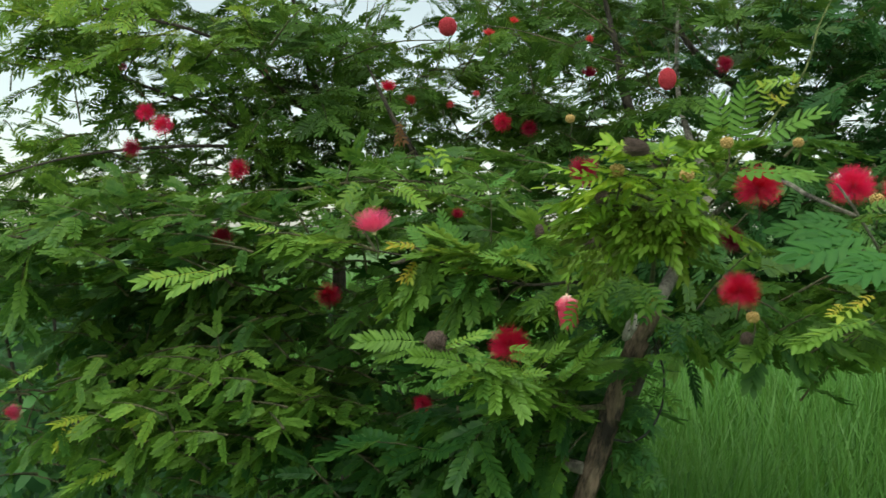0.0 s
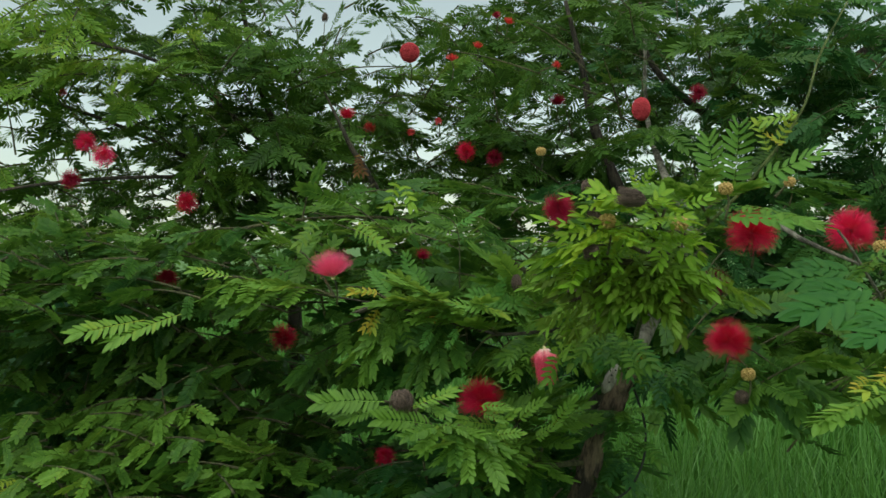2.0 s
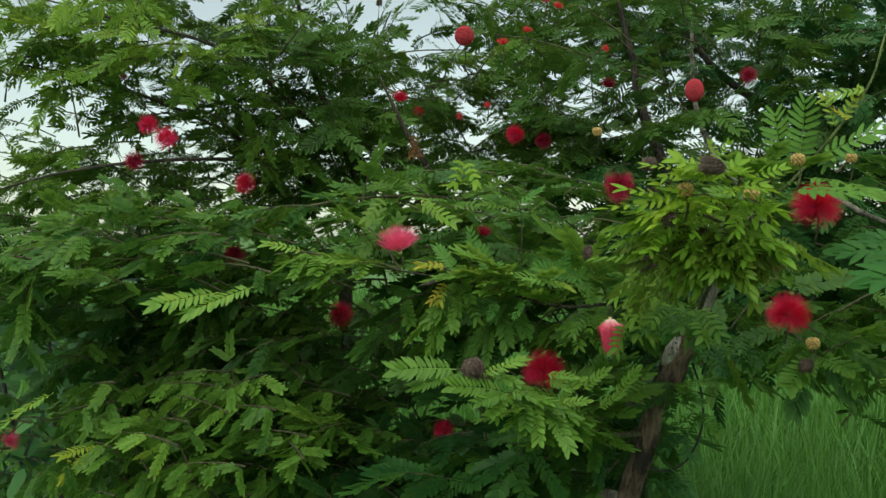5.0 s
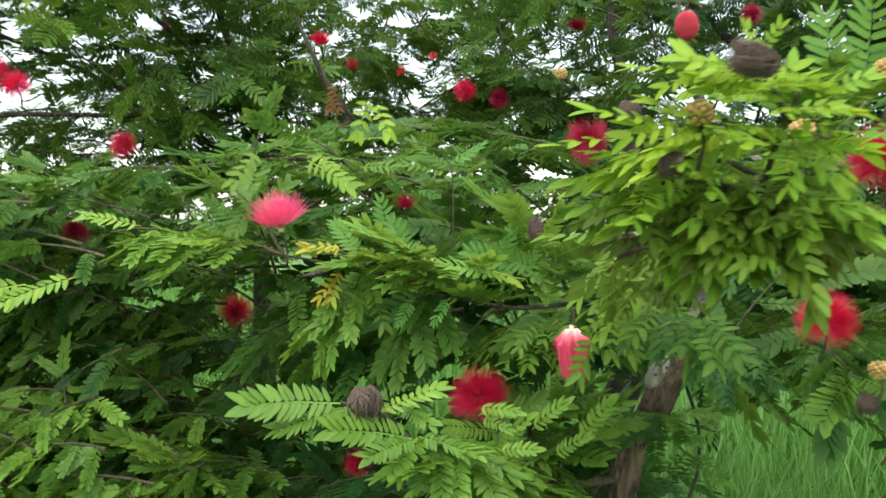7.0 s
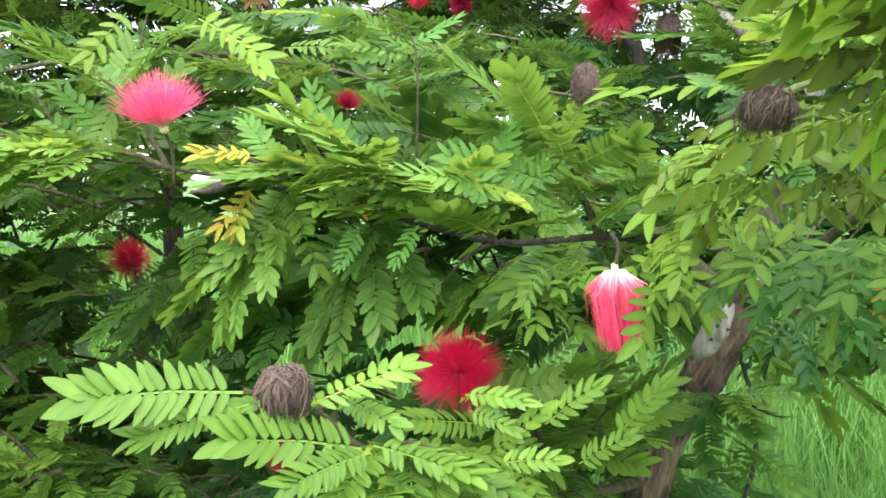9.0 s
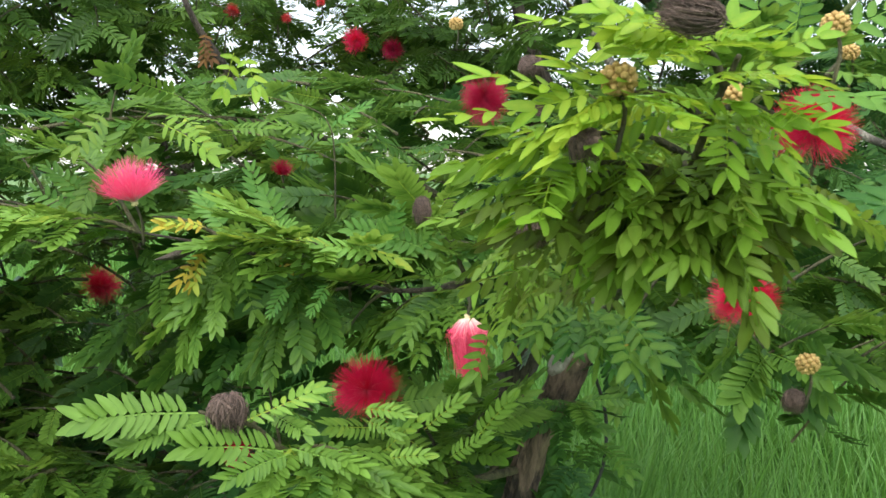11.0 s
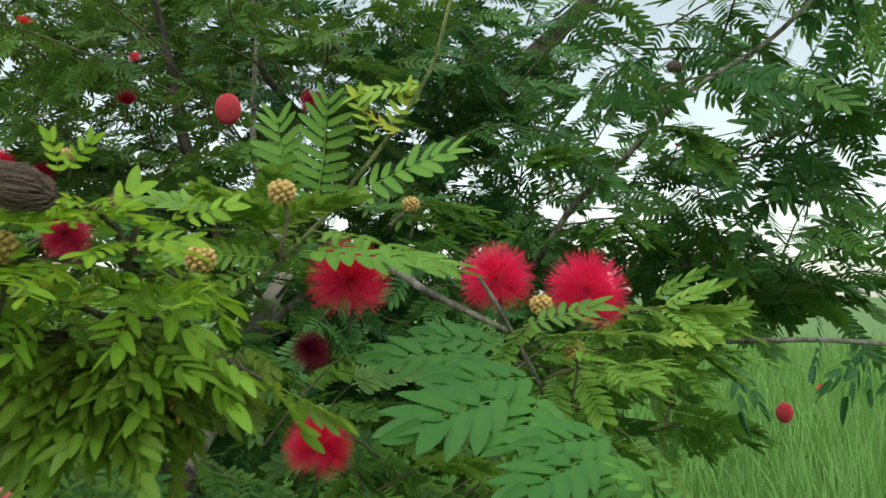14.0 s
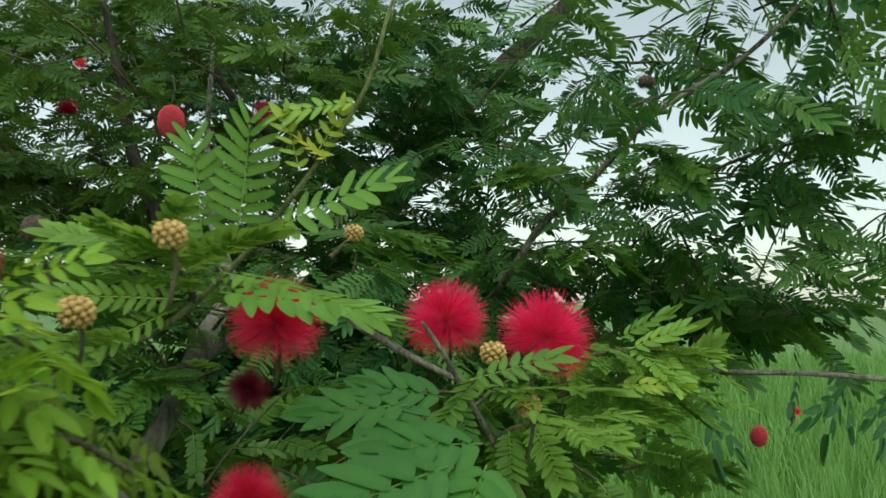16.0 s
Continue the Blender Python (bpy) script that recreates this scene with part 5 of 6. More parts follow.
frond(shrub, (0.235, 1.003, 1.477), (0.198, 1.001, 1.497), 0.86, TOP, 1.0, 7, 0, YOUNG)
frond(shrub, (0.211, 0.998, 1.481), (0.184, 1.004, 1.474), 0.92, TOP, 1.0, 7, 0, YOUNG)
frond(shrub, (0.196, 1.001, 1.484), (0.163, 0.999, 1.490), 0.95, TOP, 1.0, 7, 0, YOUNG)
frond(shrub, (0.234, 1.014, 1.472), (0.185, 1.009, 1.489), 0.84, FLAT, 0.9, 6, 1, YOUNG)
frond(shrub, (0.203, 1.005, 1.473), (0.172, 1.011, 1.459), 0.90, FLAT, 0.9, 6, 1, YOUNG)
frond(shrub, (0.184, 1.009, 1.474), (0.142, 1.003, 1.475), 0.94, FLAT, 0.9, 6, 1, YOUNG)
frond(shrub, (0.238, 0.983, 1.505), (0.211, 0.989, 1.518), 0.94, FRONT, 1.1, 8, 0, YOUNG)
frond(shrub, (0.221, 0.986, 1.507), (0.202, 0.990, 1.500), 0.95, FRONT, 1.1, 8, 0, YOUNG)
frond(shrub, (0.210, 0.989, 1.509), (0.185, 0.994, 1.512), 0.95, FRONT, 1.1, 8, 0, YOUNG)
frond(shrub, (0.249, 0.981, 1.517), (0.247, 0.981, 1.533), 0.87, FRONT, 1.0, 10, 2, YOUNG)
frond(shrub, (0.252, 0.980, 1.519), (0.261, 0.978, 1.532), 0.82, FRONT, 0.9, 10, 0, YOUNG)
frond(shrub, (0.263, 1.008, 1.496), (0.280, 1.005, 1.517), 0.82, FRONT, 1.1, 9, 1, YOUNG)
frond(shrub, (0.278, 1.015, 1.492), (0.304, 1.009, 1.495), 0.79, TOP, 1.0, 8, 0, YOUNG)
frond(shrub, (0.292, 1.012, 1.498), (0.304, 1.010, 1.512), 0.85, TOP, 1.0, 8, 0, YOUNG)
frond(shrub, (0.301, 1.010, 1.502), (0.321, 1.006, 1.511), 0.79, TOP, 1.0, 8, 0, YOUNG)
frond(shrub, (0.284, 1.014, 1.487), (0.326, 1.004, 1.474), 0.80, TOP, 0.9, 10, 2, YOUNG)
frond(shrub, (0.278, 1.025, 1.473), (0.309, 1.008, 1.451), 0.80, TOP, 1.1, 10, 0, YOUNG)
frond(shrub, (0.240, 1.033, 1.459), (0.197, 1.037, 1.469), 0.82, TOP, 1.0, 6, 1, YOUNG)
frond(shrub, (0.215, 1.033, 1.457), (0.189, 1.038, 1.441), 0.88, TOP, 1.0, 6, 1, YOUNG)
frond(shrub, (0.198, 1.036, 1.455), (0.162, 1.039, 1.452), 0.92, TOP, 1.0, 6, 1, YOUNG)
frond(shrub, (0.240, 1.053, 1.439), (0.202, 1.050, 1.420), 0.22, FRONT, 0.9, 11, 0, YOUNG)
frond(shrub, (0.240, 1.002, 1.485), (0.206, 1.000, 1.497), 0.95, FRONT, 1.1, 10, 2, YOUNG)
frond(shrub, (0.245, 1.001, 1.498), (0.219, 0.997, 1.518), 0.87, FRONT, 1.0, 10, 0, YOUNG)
frond(shrub, (0.393, 1.154, 1.509), (0.473, 1.076, 1.496), 0.6, FLAT, 0.9, 9, 1)
# lower leaves of the shoot: low tones imitate the shade under its top
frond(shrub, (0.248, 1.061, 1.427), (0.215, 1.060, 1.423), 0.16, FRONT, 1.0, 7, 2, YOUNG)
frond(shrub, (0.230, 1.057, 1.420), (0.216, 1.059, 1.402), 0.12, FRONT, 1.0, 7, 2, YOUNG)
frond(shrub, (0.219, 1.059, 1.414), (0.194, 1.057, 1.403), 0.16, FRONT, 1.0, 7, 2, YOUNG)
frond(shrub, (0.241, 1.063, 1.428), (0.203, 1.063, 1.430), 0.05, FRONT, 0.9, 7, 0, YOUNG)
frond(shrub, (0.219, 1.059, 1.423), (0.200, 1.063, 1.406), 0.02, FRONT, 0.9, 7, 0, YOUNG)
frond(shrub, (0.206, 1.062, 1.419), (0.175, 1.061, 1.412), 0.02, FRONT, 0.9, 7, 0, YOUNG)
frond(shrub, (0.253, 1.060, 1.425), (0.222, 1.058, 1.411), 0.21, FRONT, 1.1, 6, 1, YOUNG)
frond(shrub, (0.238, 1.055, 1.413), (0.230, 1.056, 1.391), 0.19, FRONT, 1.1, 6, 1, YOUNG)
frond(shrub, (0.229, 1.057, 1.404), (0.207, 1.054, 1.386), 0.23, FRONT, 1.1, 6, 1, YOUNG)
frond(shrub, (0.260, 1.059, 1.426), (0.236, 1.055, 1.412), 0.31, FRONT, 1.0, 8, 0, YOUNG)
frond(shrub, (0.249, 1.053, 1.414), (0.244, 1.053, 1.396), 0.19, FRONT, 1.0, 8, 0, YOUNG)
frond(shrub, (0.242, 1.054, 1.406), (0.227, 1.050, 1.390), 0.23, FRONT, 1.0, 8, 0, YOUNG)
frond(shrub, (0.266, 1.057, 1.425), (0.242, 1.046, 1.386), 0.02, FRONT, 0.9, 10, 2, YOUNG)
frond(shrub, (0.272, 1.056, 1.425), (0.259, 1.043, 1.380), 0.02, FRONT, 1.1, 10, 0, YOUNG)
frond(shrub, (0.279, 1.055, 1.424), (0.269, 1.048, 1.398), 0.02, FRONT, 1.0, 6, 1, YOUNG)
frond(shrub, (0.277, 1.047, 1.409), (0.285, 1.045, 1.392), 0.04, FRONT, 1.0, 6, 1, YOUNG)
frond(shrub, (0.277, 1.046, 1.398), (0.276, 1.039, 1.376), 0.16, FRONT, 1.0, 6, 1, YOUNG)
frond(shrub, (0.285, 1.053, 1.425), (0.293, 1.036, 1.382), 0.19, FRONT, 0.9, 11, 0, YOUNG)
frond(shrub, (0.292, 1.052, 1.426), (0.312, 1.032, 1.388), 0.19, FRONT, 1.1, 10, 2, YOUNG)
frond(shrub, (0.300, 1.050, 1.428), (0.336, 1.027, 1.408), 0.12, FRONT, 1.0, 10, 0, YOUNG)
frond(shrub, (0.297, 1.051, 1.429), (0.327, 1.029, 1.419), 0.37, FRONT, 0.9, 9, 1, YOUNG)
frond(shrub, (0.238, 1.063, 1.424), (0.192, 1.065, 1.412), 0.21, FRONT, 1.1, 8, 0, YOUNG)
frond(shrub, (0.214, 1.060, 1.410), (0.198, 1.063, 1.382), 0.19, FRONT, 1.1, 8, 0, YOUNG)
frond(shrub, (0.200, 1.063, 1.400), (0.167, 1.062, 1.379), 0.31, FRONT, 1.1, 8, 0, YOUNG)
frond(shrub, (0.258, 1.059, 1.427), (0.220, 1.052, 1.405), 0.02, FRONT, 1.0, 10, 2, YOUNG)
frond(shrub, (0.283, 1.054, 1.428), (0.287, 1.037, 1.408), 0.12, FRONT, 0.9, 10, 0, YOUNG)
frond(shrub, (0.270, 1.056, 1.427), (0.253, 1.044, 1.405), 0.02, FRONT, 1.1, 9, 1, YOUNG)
frond(shrub, (0.395, 1.237, 1.517), (0.386, 1.226, 1.604), 0.85, FRONT, 0.95, 10, 0, MATURE, 0.25, 80)
frond(shrub, (0.412, 1.230, 1.527), (0.424, 1.210, 1.615), 0.85, FRONT, 0.9, 10, 1, MATURE, 0.25, 80)
frond(shrub, (0.432, 1.211, 1.537), (0.500, 1.171, 1.579), 0.75, (-0.5, -0.35, 0.7), 1.0, 8, 0, MATURE, 0.30, 76)
frond(shrub, (0.401, 1.214, 1.499), (0.480, 1.119, 1.490), 0.80, (0, -0.45, 0.9), 1.0, 9, 0, MATURE, 0.38, 50, 0.27)
frond(shrub, (0.381, 1.233, 1.494), (0.302, 1.231, 1.497), 0.6, TOP, 0.9, 10, 0)
frond(shrub, (0.374, 1.236, 1.486), (0.316, 1.227, 1.461), 0.65, TOP, 1.1, 9, 1)
frond(shrub, (0.390, 1.240, 1.499), (0.346, 1.234, 1.525), 0.6, TOP, 1.0, 11, 0)
frond(shrub, (0.395, 1.226, 1.507), (0.430, 1.202, 1.511), 0.6, TOP, 0.9, 10, 2)
frond(shrub, (0.443, 1.194, 1.571), (0.433, 1.196, 1.608), 0.87, FRONT, 1.1, 10, 0)
frond(shrub, (0.450, 1.191, 1.579), (0.468, 1.183, 1.611), 0.87, FRONT, 1.0, 9, 1)
frond(shrub, (0.475, 1.180, 1.613), (0.428, 1.199, 1.608), 0.8, TOP, 0.9, 11, 0)
for base, tip, tone in (((0.572, 1.215, 1.430), (0.457, 1.228, 1.426), 0.28), ((0.560, 1.130, 1.418), (0.430, 1.082, 1.396), 0.32), ((0.555, 1.040, 1.393), (0.455, 0.992, 1.377), 0.32)):
    twin_leaf(shrub, base, tip, tone)
# fresh pale leaves along the middle bough
for base, tip, tone in (
        ((0.139, 1.420, 1.376), (0.151, 1.400, 1.419), 0.80), ((0.165, 1.430, 1.372), (0.181, 1.410, 1.414), 0.76), ((0.121, 1.450, 1.375), (0.138, 1.430, 1.412), 0.72),
        ((0.135, 1.400, 1.378), (0.074, 1.380, 1.393), 0.86), ((0.123, 1.420, 1.372), (0.057, 1.400, 1.377), 0.78), ((0.194, 1.440, 1.370), (0.233, 1.420, 1.383), 0.70),
        ((0.222, 1.420, 1.353), (0.236, 1.400, 1.395), 0.62), ((0.235, 1.420, 1.353), (0.259, 1.400, 1.379), 0.58), ((0.025, 1.460, 1.380), (0.060, 1.440, 1.407), 0.74),
        ((0.190, 1.400, 1.346), (0.168, 1.380, 1.373), 0.80), ((0.093, 1.400, 1.353), (0.075, 1.380, 1.329), 0.55), ((0.057, 1.420, 1.351), (0.040, 1.400, 1.325), 0.50)):
    frond(shrub, base, tip, tone, (-0.1, -0.6, 0.7), 1.0, 8, 1, MATURE, 0.34, 60, 0.27)
# fresh leaves below the middle flower
for base, tip, tone in (
        ((0.120, 1.360, 1.254), (0.157, 1.340, 1.258), 0.70), ((0.137, 1.360, 1.218), (0.164, 1.340, 1.252), 0.80), ((0.172, 1.380, 1.230), (0.199, 1.360, 1.264), 0.72),
        ((0.218, 1.380, 1.223), (0.243, 1.360, 1.261), 0.66), ((0.138, 1.340, 1.218), (0.171, 1.320, 1.228), 0.74), ((0.194, 1.380, 1.205), (0.219, 1.360, 1.231), 0.60),
        ((0.123, 1.360, 1.244), (0.149, 1.340, 1.240), 0.64)):
    frond(shrub, base, tip, tone, (-0.1, -0.7, 0.6), 1.05, 7, 1, LEAF, 0.40, 56, 0.31)
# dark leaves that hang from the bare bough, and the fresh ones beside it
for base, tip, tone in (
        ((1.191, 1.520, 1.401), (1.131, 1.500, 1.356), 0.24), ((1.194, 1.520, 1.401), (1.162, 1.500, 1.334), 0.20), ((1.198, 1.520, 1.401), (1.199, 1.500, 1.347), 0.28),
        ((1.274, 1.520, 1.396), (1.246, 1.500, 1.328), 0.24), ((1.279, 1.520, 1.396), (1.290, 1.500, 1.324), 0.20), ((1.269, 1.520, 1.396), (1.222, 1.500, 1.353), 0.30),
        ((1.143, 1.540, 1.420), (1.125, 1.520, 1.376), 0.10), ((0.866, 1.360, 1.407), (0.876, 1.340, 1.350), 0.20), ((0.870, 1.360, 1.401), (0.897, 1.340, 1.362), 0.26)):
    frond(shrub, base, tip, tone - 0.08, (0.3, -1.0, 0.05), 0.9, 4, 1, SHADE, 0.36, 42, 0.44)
for base, tip, tone in (
        ((0.732, 1.280, 1.460), (0.771, 1.250, 1.484), 0.72), ((0.708, 1.260, 1.434), (0.746, 1.230, 1.440), 0.78), ((0.742, 1.290, 1.446), (0.783, 1.260, 1.459), 0.66),
        ((0.736, 1.300, 1.467), (0.761, 1.270, 1.496), 0.62), ((0.694, 1.260, 1.416), (0.724, 1.230, 1.412), 0.60)):
    frond(shrub, base, tip, tone, (-0.2, -0.6, 0.7), 1.0, 7, 1, LEAF, 0.36, 46, 0.36)
frond(shrub, (0.553, 1.178, 1.444), (0.573, 1.106, 1.437), 0.5, (0.1, -0.5, 0.85), 0.9, 9, 1)
frond(shrub, (0.541, 1.161, 1.449), (0.591, 1.140, 1.465), 0.5, TOP, 0.9, 10, 0)
frond(shrub, (0.548, 1.158, 1.441), (0.628, 1.126, 1.456), 0.5, FLAT, 1.1, 9, 1)
frond(shrub, (0.530, 0.975, 1.366), (0.503, 0.984, 1.392), 0.55, FRONT, 1.0, 10, 0, MATURE)
frond(shrub, (0.541, 0.971, 1.366), (0.521, 0.977, 1.394), 0.55, FRONT, 0.9, 9, 1, MATURE)
frond(shrub, (0.690, 1.309, 1.389), (0.741, 1.278, 1.391), 0.5, TOP, 1.1, 11, 0)
frond(shrub, (0.708, 1.300, 1.445), (0.778, 1.271, 1.468), 0.5, TOP, 1.0, 10, 2)
frond(shrub, (0.713, 1.298, 1.430), (0.781, 1.271, 1.441), 0.5, TOP, 0.9, 10, 0)
frond(shrub, (0.616, 1.176, 1.419), (0.617, 1.154, 1.409), 0.8, TOP, 1.1, 9, 1)
frond(shrub, (-0.232, 1.480, 1.420), (-0.294, 1.477, 1.435), 0.82, TOP, 1.0, 10, 0)
frond(shrub, (-0.316, 1.525, 1.364), (-0.418, 1.469, 1.332), 0.82, TOP, 0.9, 9, 1)
frond(shrub, (-0.371, 1.522, 1.355), (-0.472, 1.467, 1.339), 0.7, TOP, 1.1, 11, 0)
frond(shrub, (-0.600, 1.458, 1.210), (-0.676, 1.404, 1.178), 0.82, TOP, 1.0, 10, 2)
frond(shrub, (-0.570, 1.557, 1.105), (-0.625, 1.503, 1.065), 1.0, FRONT, 0.9, 10, 0)
frond(shrub, (-0.575, 1.557, 1.110), (-0.618, 1.505, 1.111), 0.87, TOP, 1.1, 9, 1)
frond(shrub, (-0.503, 1.558, 1.029), (-0.599, 1.503, 1.003), 0.8, TOP, 1.0, 11, 0)
frond(shrub, (-0.515, 1.819, 1.488), (-0.600, 1.764, 1.438), 0.7, TOP, 0.9, 10, 2)
frond(shrub, (-0.584, 1.766, 1.481), (-0.648, 1.712, 1.428), 0.65, TOP, 1.1, 10, 0)
frond(shrub, (-0.576, 1.664, 1.387), (-0.704, 1.608, 1.359), 0.7, TOP, 1.0, 9, 1)
frond(shrub, (-0.627, 1.662, 1.408), (-0.733, 1.607, 1.398), 0.7, TOP, 0.9, 11, 0)
frond(shrub, (-0.173, 1.502, 1.402), (-0.209, 1.481, 1.429), 0.7, TOP, 1.1, 10, 2)
frond(shrub, (-0.120, 1.586, 1.476), (-0.164, 1.562, 1.400), 0.5, FRONT, 1.0, 10, 0)
frond(shrub, (0.451, 0.907, 1.342), (0.367, 0.873, 1.332), 0.65, TOP, 1.0, 9, 1)
frond(shrub, (0.424, 0.906, 1.337), (0.359, 0.872, 1.321), 0.6, TOP, 1.0, 8, 0)
frond(shrub, (0.438, 0.887, 1.360), (0.404, 0.865, 1.356), 1.0, TOP, 1.0, 10, 2)
frond(shrub, (-0.634, 2.073, 1.851), (-0.734, 2.068, 1.813), 0.77, TOP, 0.9, 10, 2)
frond(shrub, (-0.709, 2.071, 1.876), (-0.787, 2.017, 1.853), 0.77, TOP, 1.1, 10, 0)
frond(shrub, (-0.588, 2.126, 1.861), (-0.622, 2.072, 1.789), 0.8, TOP, 1.0, 9, 1)
frond(shrub, (-0.511, 2.129, 1.861), (-0.559, 2.076, 1.826), 0.7, TOP, 0.9, 11, 0)
frond(shrub, (-0.284, 1.720, 1.096), (-0.334, 1.667, 1.065), 0.6, TOP, 1.1, 10, 2)
frond(shrub, (-0.242, 1.722, 1.127), (-0.304, 1.669, 1.126), 0.6, TOP, 1.0, 10, 0)
frond(shrub, (0.028, 1.694, 1.530), (-0.029, 1.642, 1.536), 0.77, TOP, 0.9, 9, 1)
frond(shrub, (-0.062, 1.577, 1.030), (-0.041, 1.557, 0.960), 0.35, FRONT, 1.1, 11, 0)
frond(shrub, (0.108, 1.535, 1.043), (0.081, 1.482, 0.984), 0.35, FRONT, 1.0, 10, 2)
frond(shrub, (-0.056, 1.473, 1.490), (-0.002, 1.449, 1.467), 0.62, FRONT, 1.1, 8, 1, YOUNG)
frond(shrub, (0.002, 1.534, 1.560), (-0.008, 1.522, 1.520), 0.9, FRONT, 1.1, 6, 1, YOUNG)
frond(shrub, (0.012, 1.533, 1.555), (0.028, 1.521, 1.523), 0.9, FRONT, 1.0, 6, 0, YOUNG)
frond(shrub, (-0.116, 1.515, 1.500), (-0.139, 1.495, 1.465), 0.5, FRONT, 1.1, 8, 1, YOUNG)

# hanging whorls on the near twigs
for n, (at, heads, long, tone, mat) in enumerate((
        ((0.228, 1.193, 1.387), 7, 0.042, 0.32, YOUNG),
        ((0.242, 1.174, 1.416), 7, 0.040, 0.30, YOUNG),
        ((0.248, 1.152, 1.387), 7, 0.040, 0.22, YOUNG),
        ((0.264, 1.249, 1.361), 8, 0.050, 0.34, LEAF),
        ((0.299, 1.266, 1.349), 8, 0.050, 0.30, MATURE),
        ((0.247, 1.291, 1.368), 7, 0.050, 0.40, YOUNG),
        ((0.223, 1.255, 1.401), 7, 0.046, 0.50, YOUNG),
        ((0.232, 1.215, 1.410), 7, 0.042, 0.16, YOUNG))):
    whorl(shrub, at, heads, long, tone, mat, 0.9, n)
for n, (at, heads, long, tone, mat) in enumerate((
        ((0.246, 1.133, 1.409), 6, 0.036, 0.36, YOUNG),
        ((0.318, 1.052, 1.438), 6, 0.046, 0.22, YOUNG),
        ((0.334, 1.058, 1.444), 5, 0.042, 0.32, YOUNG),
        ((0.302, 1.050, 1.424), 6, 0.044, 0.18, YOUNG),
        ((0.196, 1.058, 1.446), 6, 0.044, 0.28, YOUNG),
        ((0.237, 1.351, 1.349), 7, 0.050, 0.48, YOUNG),
        ((0.292, 1.347, 1.350), 7, 0.045, 0.30, LEAF),
        ((0.285, 1.207, 1.358), 7, 0.046, 0.36, LEAF),
        ((0.365, 1.531, 1.172), 6, 0.046, 0.24, LEAF),
        # beside the trunk the shade is put into the leaf colour
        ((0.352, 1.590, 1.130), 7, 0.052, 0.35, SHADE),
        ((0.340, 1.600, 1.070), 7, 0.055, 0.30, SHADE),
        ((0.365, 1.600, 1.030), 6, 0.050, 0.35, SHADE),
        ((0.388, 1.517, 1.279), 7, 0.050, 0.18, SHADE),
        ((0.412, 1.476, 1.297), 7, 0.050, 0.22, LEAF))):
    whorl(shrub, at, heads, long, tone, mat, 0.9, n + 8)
# dry and yellowed leaves, and seed pods
for base, tip, tone in (
        ((0.298, 1.030, 1.425), (0.303, 1.024, 1.414), 0.4),
        ((0.241, 1.042, 1.434), (0.252, 1.030, 1.430), 0.7),
        ((0.286, 1.043, 1.433), (0.294, 1.031, 1.421), 0.45),
        ((0.291, 1.042, 1.436), (0.283, 1.033, 1.425), 0.3),
        ((-0.100, 2.087, 1.655), (-0.108, 2.085, 1.610), 0.02),
        ((-0.104, 2.086, 1.645), (-0.092, 2.075, 1.612), 0.0)):
    frond(shrub, base, tip, tone, TOP, 1.1, 5, 2, DRY)
for base, tip, tone in (
        ((0.306, 1.235, 1.341), (0.302, 1.224, 1.325), 0.7),
        ((0.040, 1.465, 1.369), (0.058, 1.453, 1.361), 0.7),
        ((0.445, 0.887, 1.366), (0.422, 0.876, 1.360), 0.95),
        ((0.417, 0.886, 1.357), (0.403, 0.875, 1.352), 0.95),
        ((0.457, 1.188, 1.577), (0.444, 1.193, 1.595), 0.9),
        ((-0.612, 1.555, 1.105), (-0.629, 1.523, 1.065), 0.95)):
    frond(shrub, base, tip, tone, TOP, 1.1, 5, 2, DRY)
for base, tip, wide in (((-0.020, 1.469, 1.374), (-0.030, 1.448, 1.346), 0.8), ((-0.022, 1.469, 1.373), (-0.043, 1.449, 1.349), 0.7), ((-0.020, 1.481, 1.396), (-0.060, 1.474, 1.404), 1.0)):
    frond(shrub, base, tip, 0.75, FRONT, wide, 2, 1, DRY)
pod(shrub, (-0.013, 1.450, 1.389), (-0.057, 1.431, 1.371), 0.0042)

near.single, lime.single, fa.single, fb.single, airy.single, fb_sunny.single = 40, 30, 160, 80, 60, 80
lime.finish(shrub, YOUNG, "lime-green young leaves", "lime_foliage")
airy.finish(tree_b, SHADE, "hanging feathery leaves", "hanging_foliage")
near.finish(shrub, LEAF, "bright feathery young leaves", "young_foliage")
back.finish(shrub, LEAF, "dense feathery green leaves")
fa.finish(tree_a, OLIVE, "airy feathery green leaves")
fb.finish(tree_b, SHADE, "dense feathery leaves in a painted shade tone")
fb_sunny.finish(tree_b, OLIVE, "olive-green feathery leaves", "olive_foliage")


# ---- a black cable loop that hangs by the trunk ----
cable = thing("cable_loop", (0.378, 1.561, 1.198), "thin black cable hanging in a loop beside the trunk", "cable")
v, f = tube_data(spline([(0.341, 1.522, 1.285), (0.367, 1.561, 1.235), (0.380, 1.561, 1.189), (0.378, 1.560, 1.138), (0.358, 1.558, 1.095), (0.328, 1.556, 1.076), (0.299, 1.565, 1.077)], 8), (0.0019, 0.0019), 8)
part("cable", mesh_of("cable", v, f, True), RUBBER, cable)


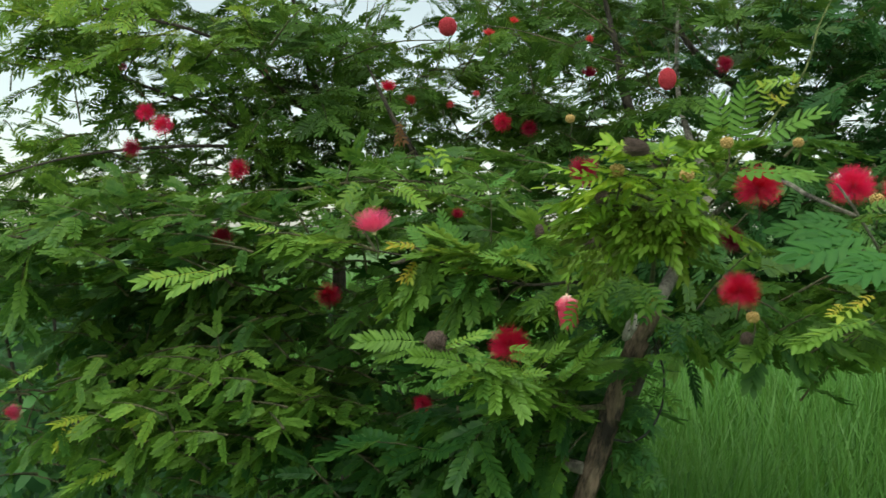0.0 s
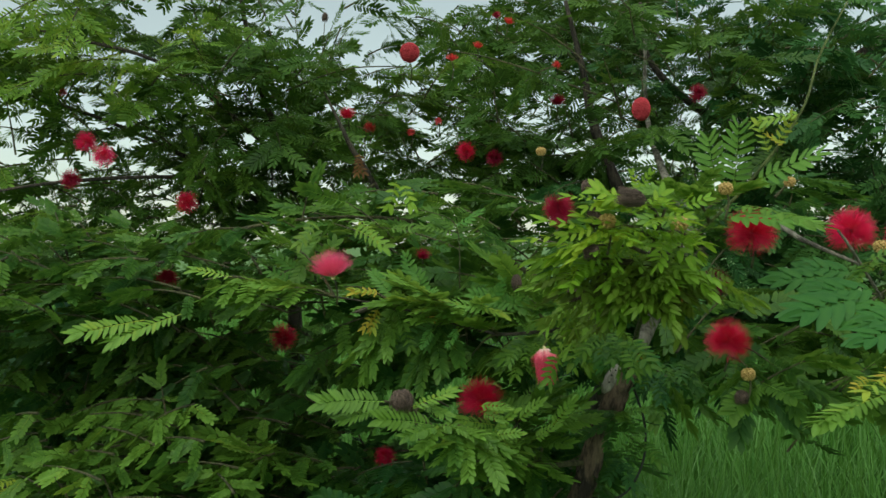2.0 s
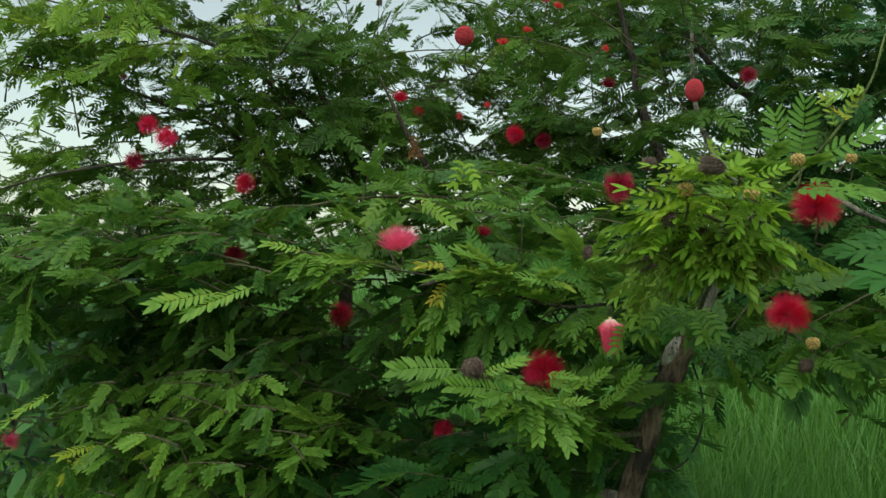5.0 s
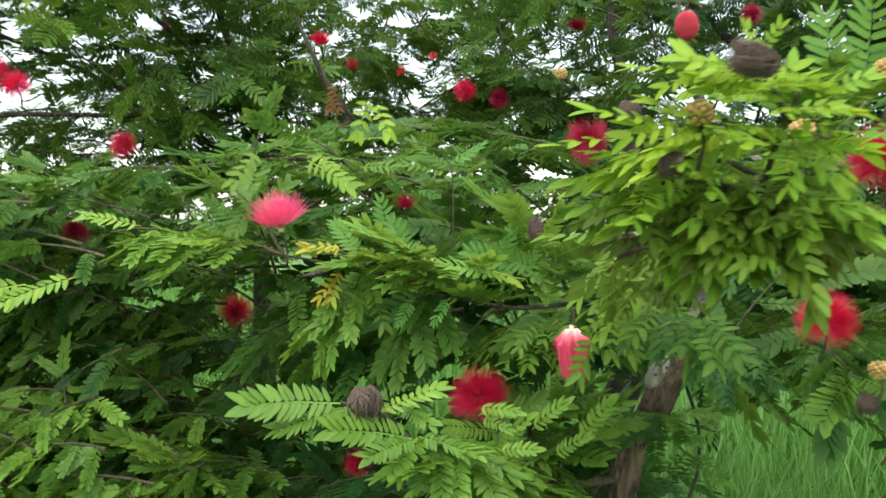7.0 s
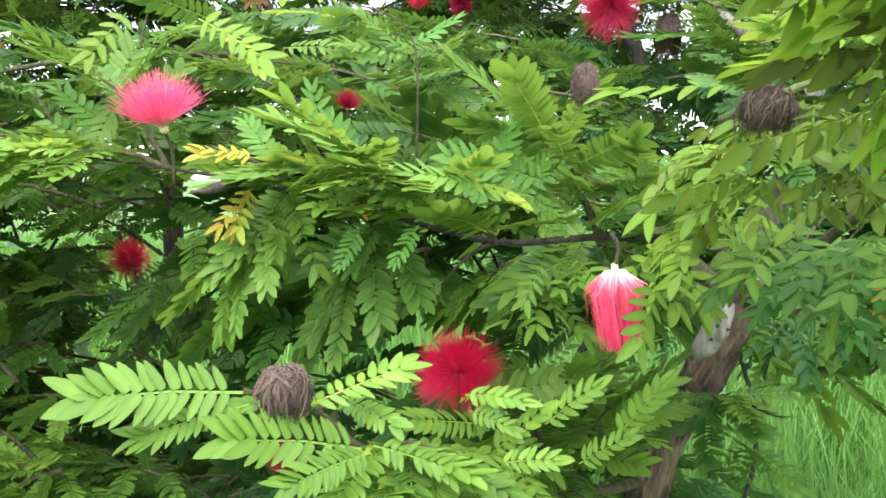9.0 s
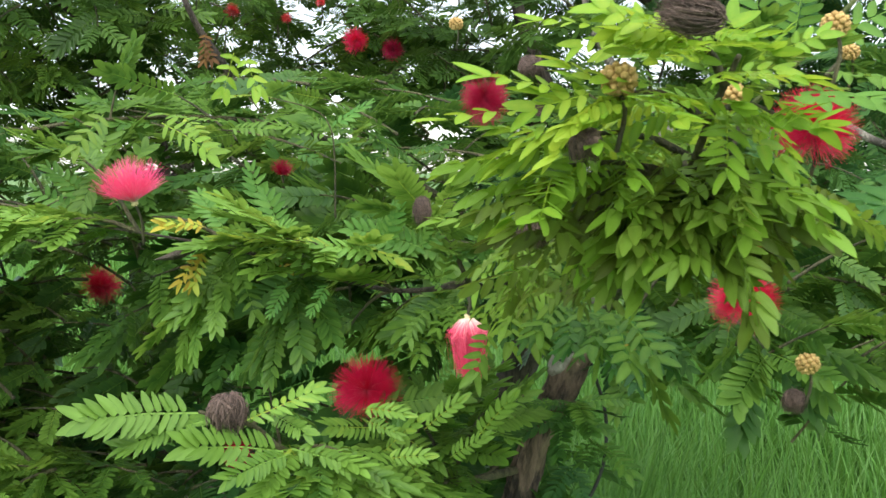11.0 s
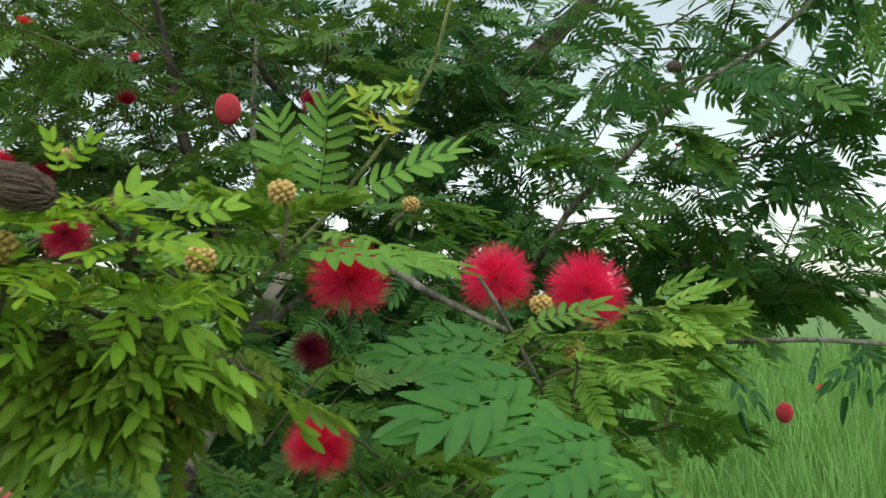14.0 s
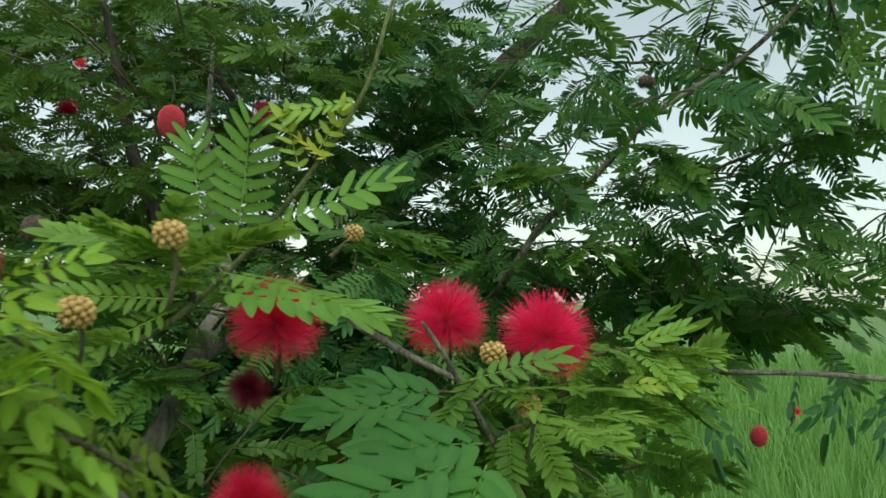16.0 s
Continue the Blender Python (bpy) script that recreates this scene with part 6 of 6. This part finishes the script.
# ---- a broad-leaved bush beside the shrubs ----
bush = thing("broad_leaved_bush", (-1.05, 2.75, 0), "dark-green broad-leaved bush with glossy oval leaves", "bush")
for k in range(7):
    a = k * 0.9
    limb("stem", bush, [(-1.05 + 0.05 * math.cos(a), 2.75 + 0.05 * math.sin(a), -0.02), (-1.03 + 0.16 * math.cos(a), 2.72 + 0.14 * math.sin(a), 0.6), (-1.0 + 0.34 * math.cos(a), 2.7 + 0.24 * math.sin(a), 1.15 + 0.05 * k)], (0.012, 0.008, 0.003), DARKBARK, 7)
fc = Foliage([oval(i) for i in range(6)], 41)
for k in range(1500):
    r = fc.rnd
    d = Vector((r.gauss(0, 1), r.gauss(0, 1), r.gauss(0, 1))).normalized() * r.random() ** 0.4
    p = Vector((-1.0 + 0.50 * d.x, 2.7 + 0.35 * d.y, 0.85 + 0.62 * d.z))
    way = Vector((r.gauss(0, 1), r.gauss(-0.4, 1), r.gauss(-0.5, 0.5)))
    fc.leaf(p, way, Vector((r.gauss(0, 0.5), r.gauss(-0.3, 0.5), 1)), r.uniform(0.05, 0.085), r.uniform(0.1, 1.0))
fc.finish(bush, BROAD, "glossy oval dark-green leaves")

# ---- long arching grass under the shrubs ----
tuft = Foliage([blade_shape(60 + i, 0.55 + 0.12 * i) for i in range(4)], 51)
for k in range(420):
    r = tuft.rnd
    x, y = r.uniform(-1.3, 0.1), r.uniform(1.85, 2.5)
    a = r.uniform(0, 2 * math.pi)
    h = r.uniform(0.65, 1.0)
    lean = Vector((r.gauss(0, 0.2), r.gauss(-0.1, 0.2), 1)).normalized()
    sx = Vector((math.cos(a), math.sin(a), 0))
    sx = (sx - lean * sx.dot(lean)).normalized()
    sy = lean.cross(sx)
    i = r.randrange(4)
    tuft.rows[i].append(((sx.x * h, sy.x * 0.7, lean.x * h, x), (sx.y * h, sy.y * 0.7, lean.y * h, y), (sx.z * h, sy.z * 0.7, lean.z * h, 0)))
    tuft.tones[i].append(r.uniform(0.1, 0.8))
tagged(tuft.finish(None, GRASS, "long arching grass blades under the shrubs", "arching_grass"), category="grass")
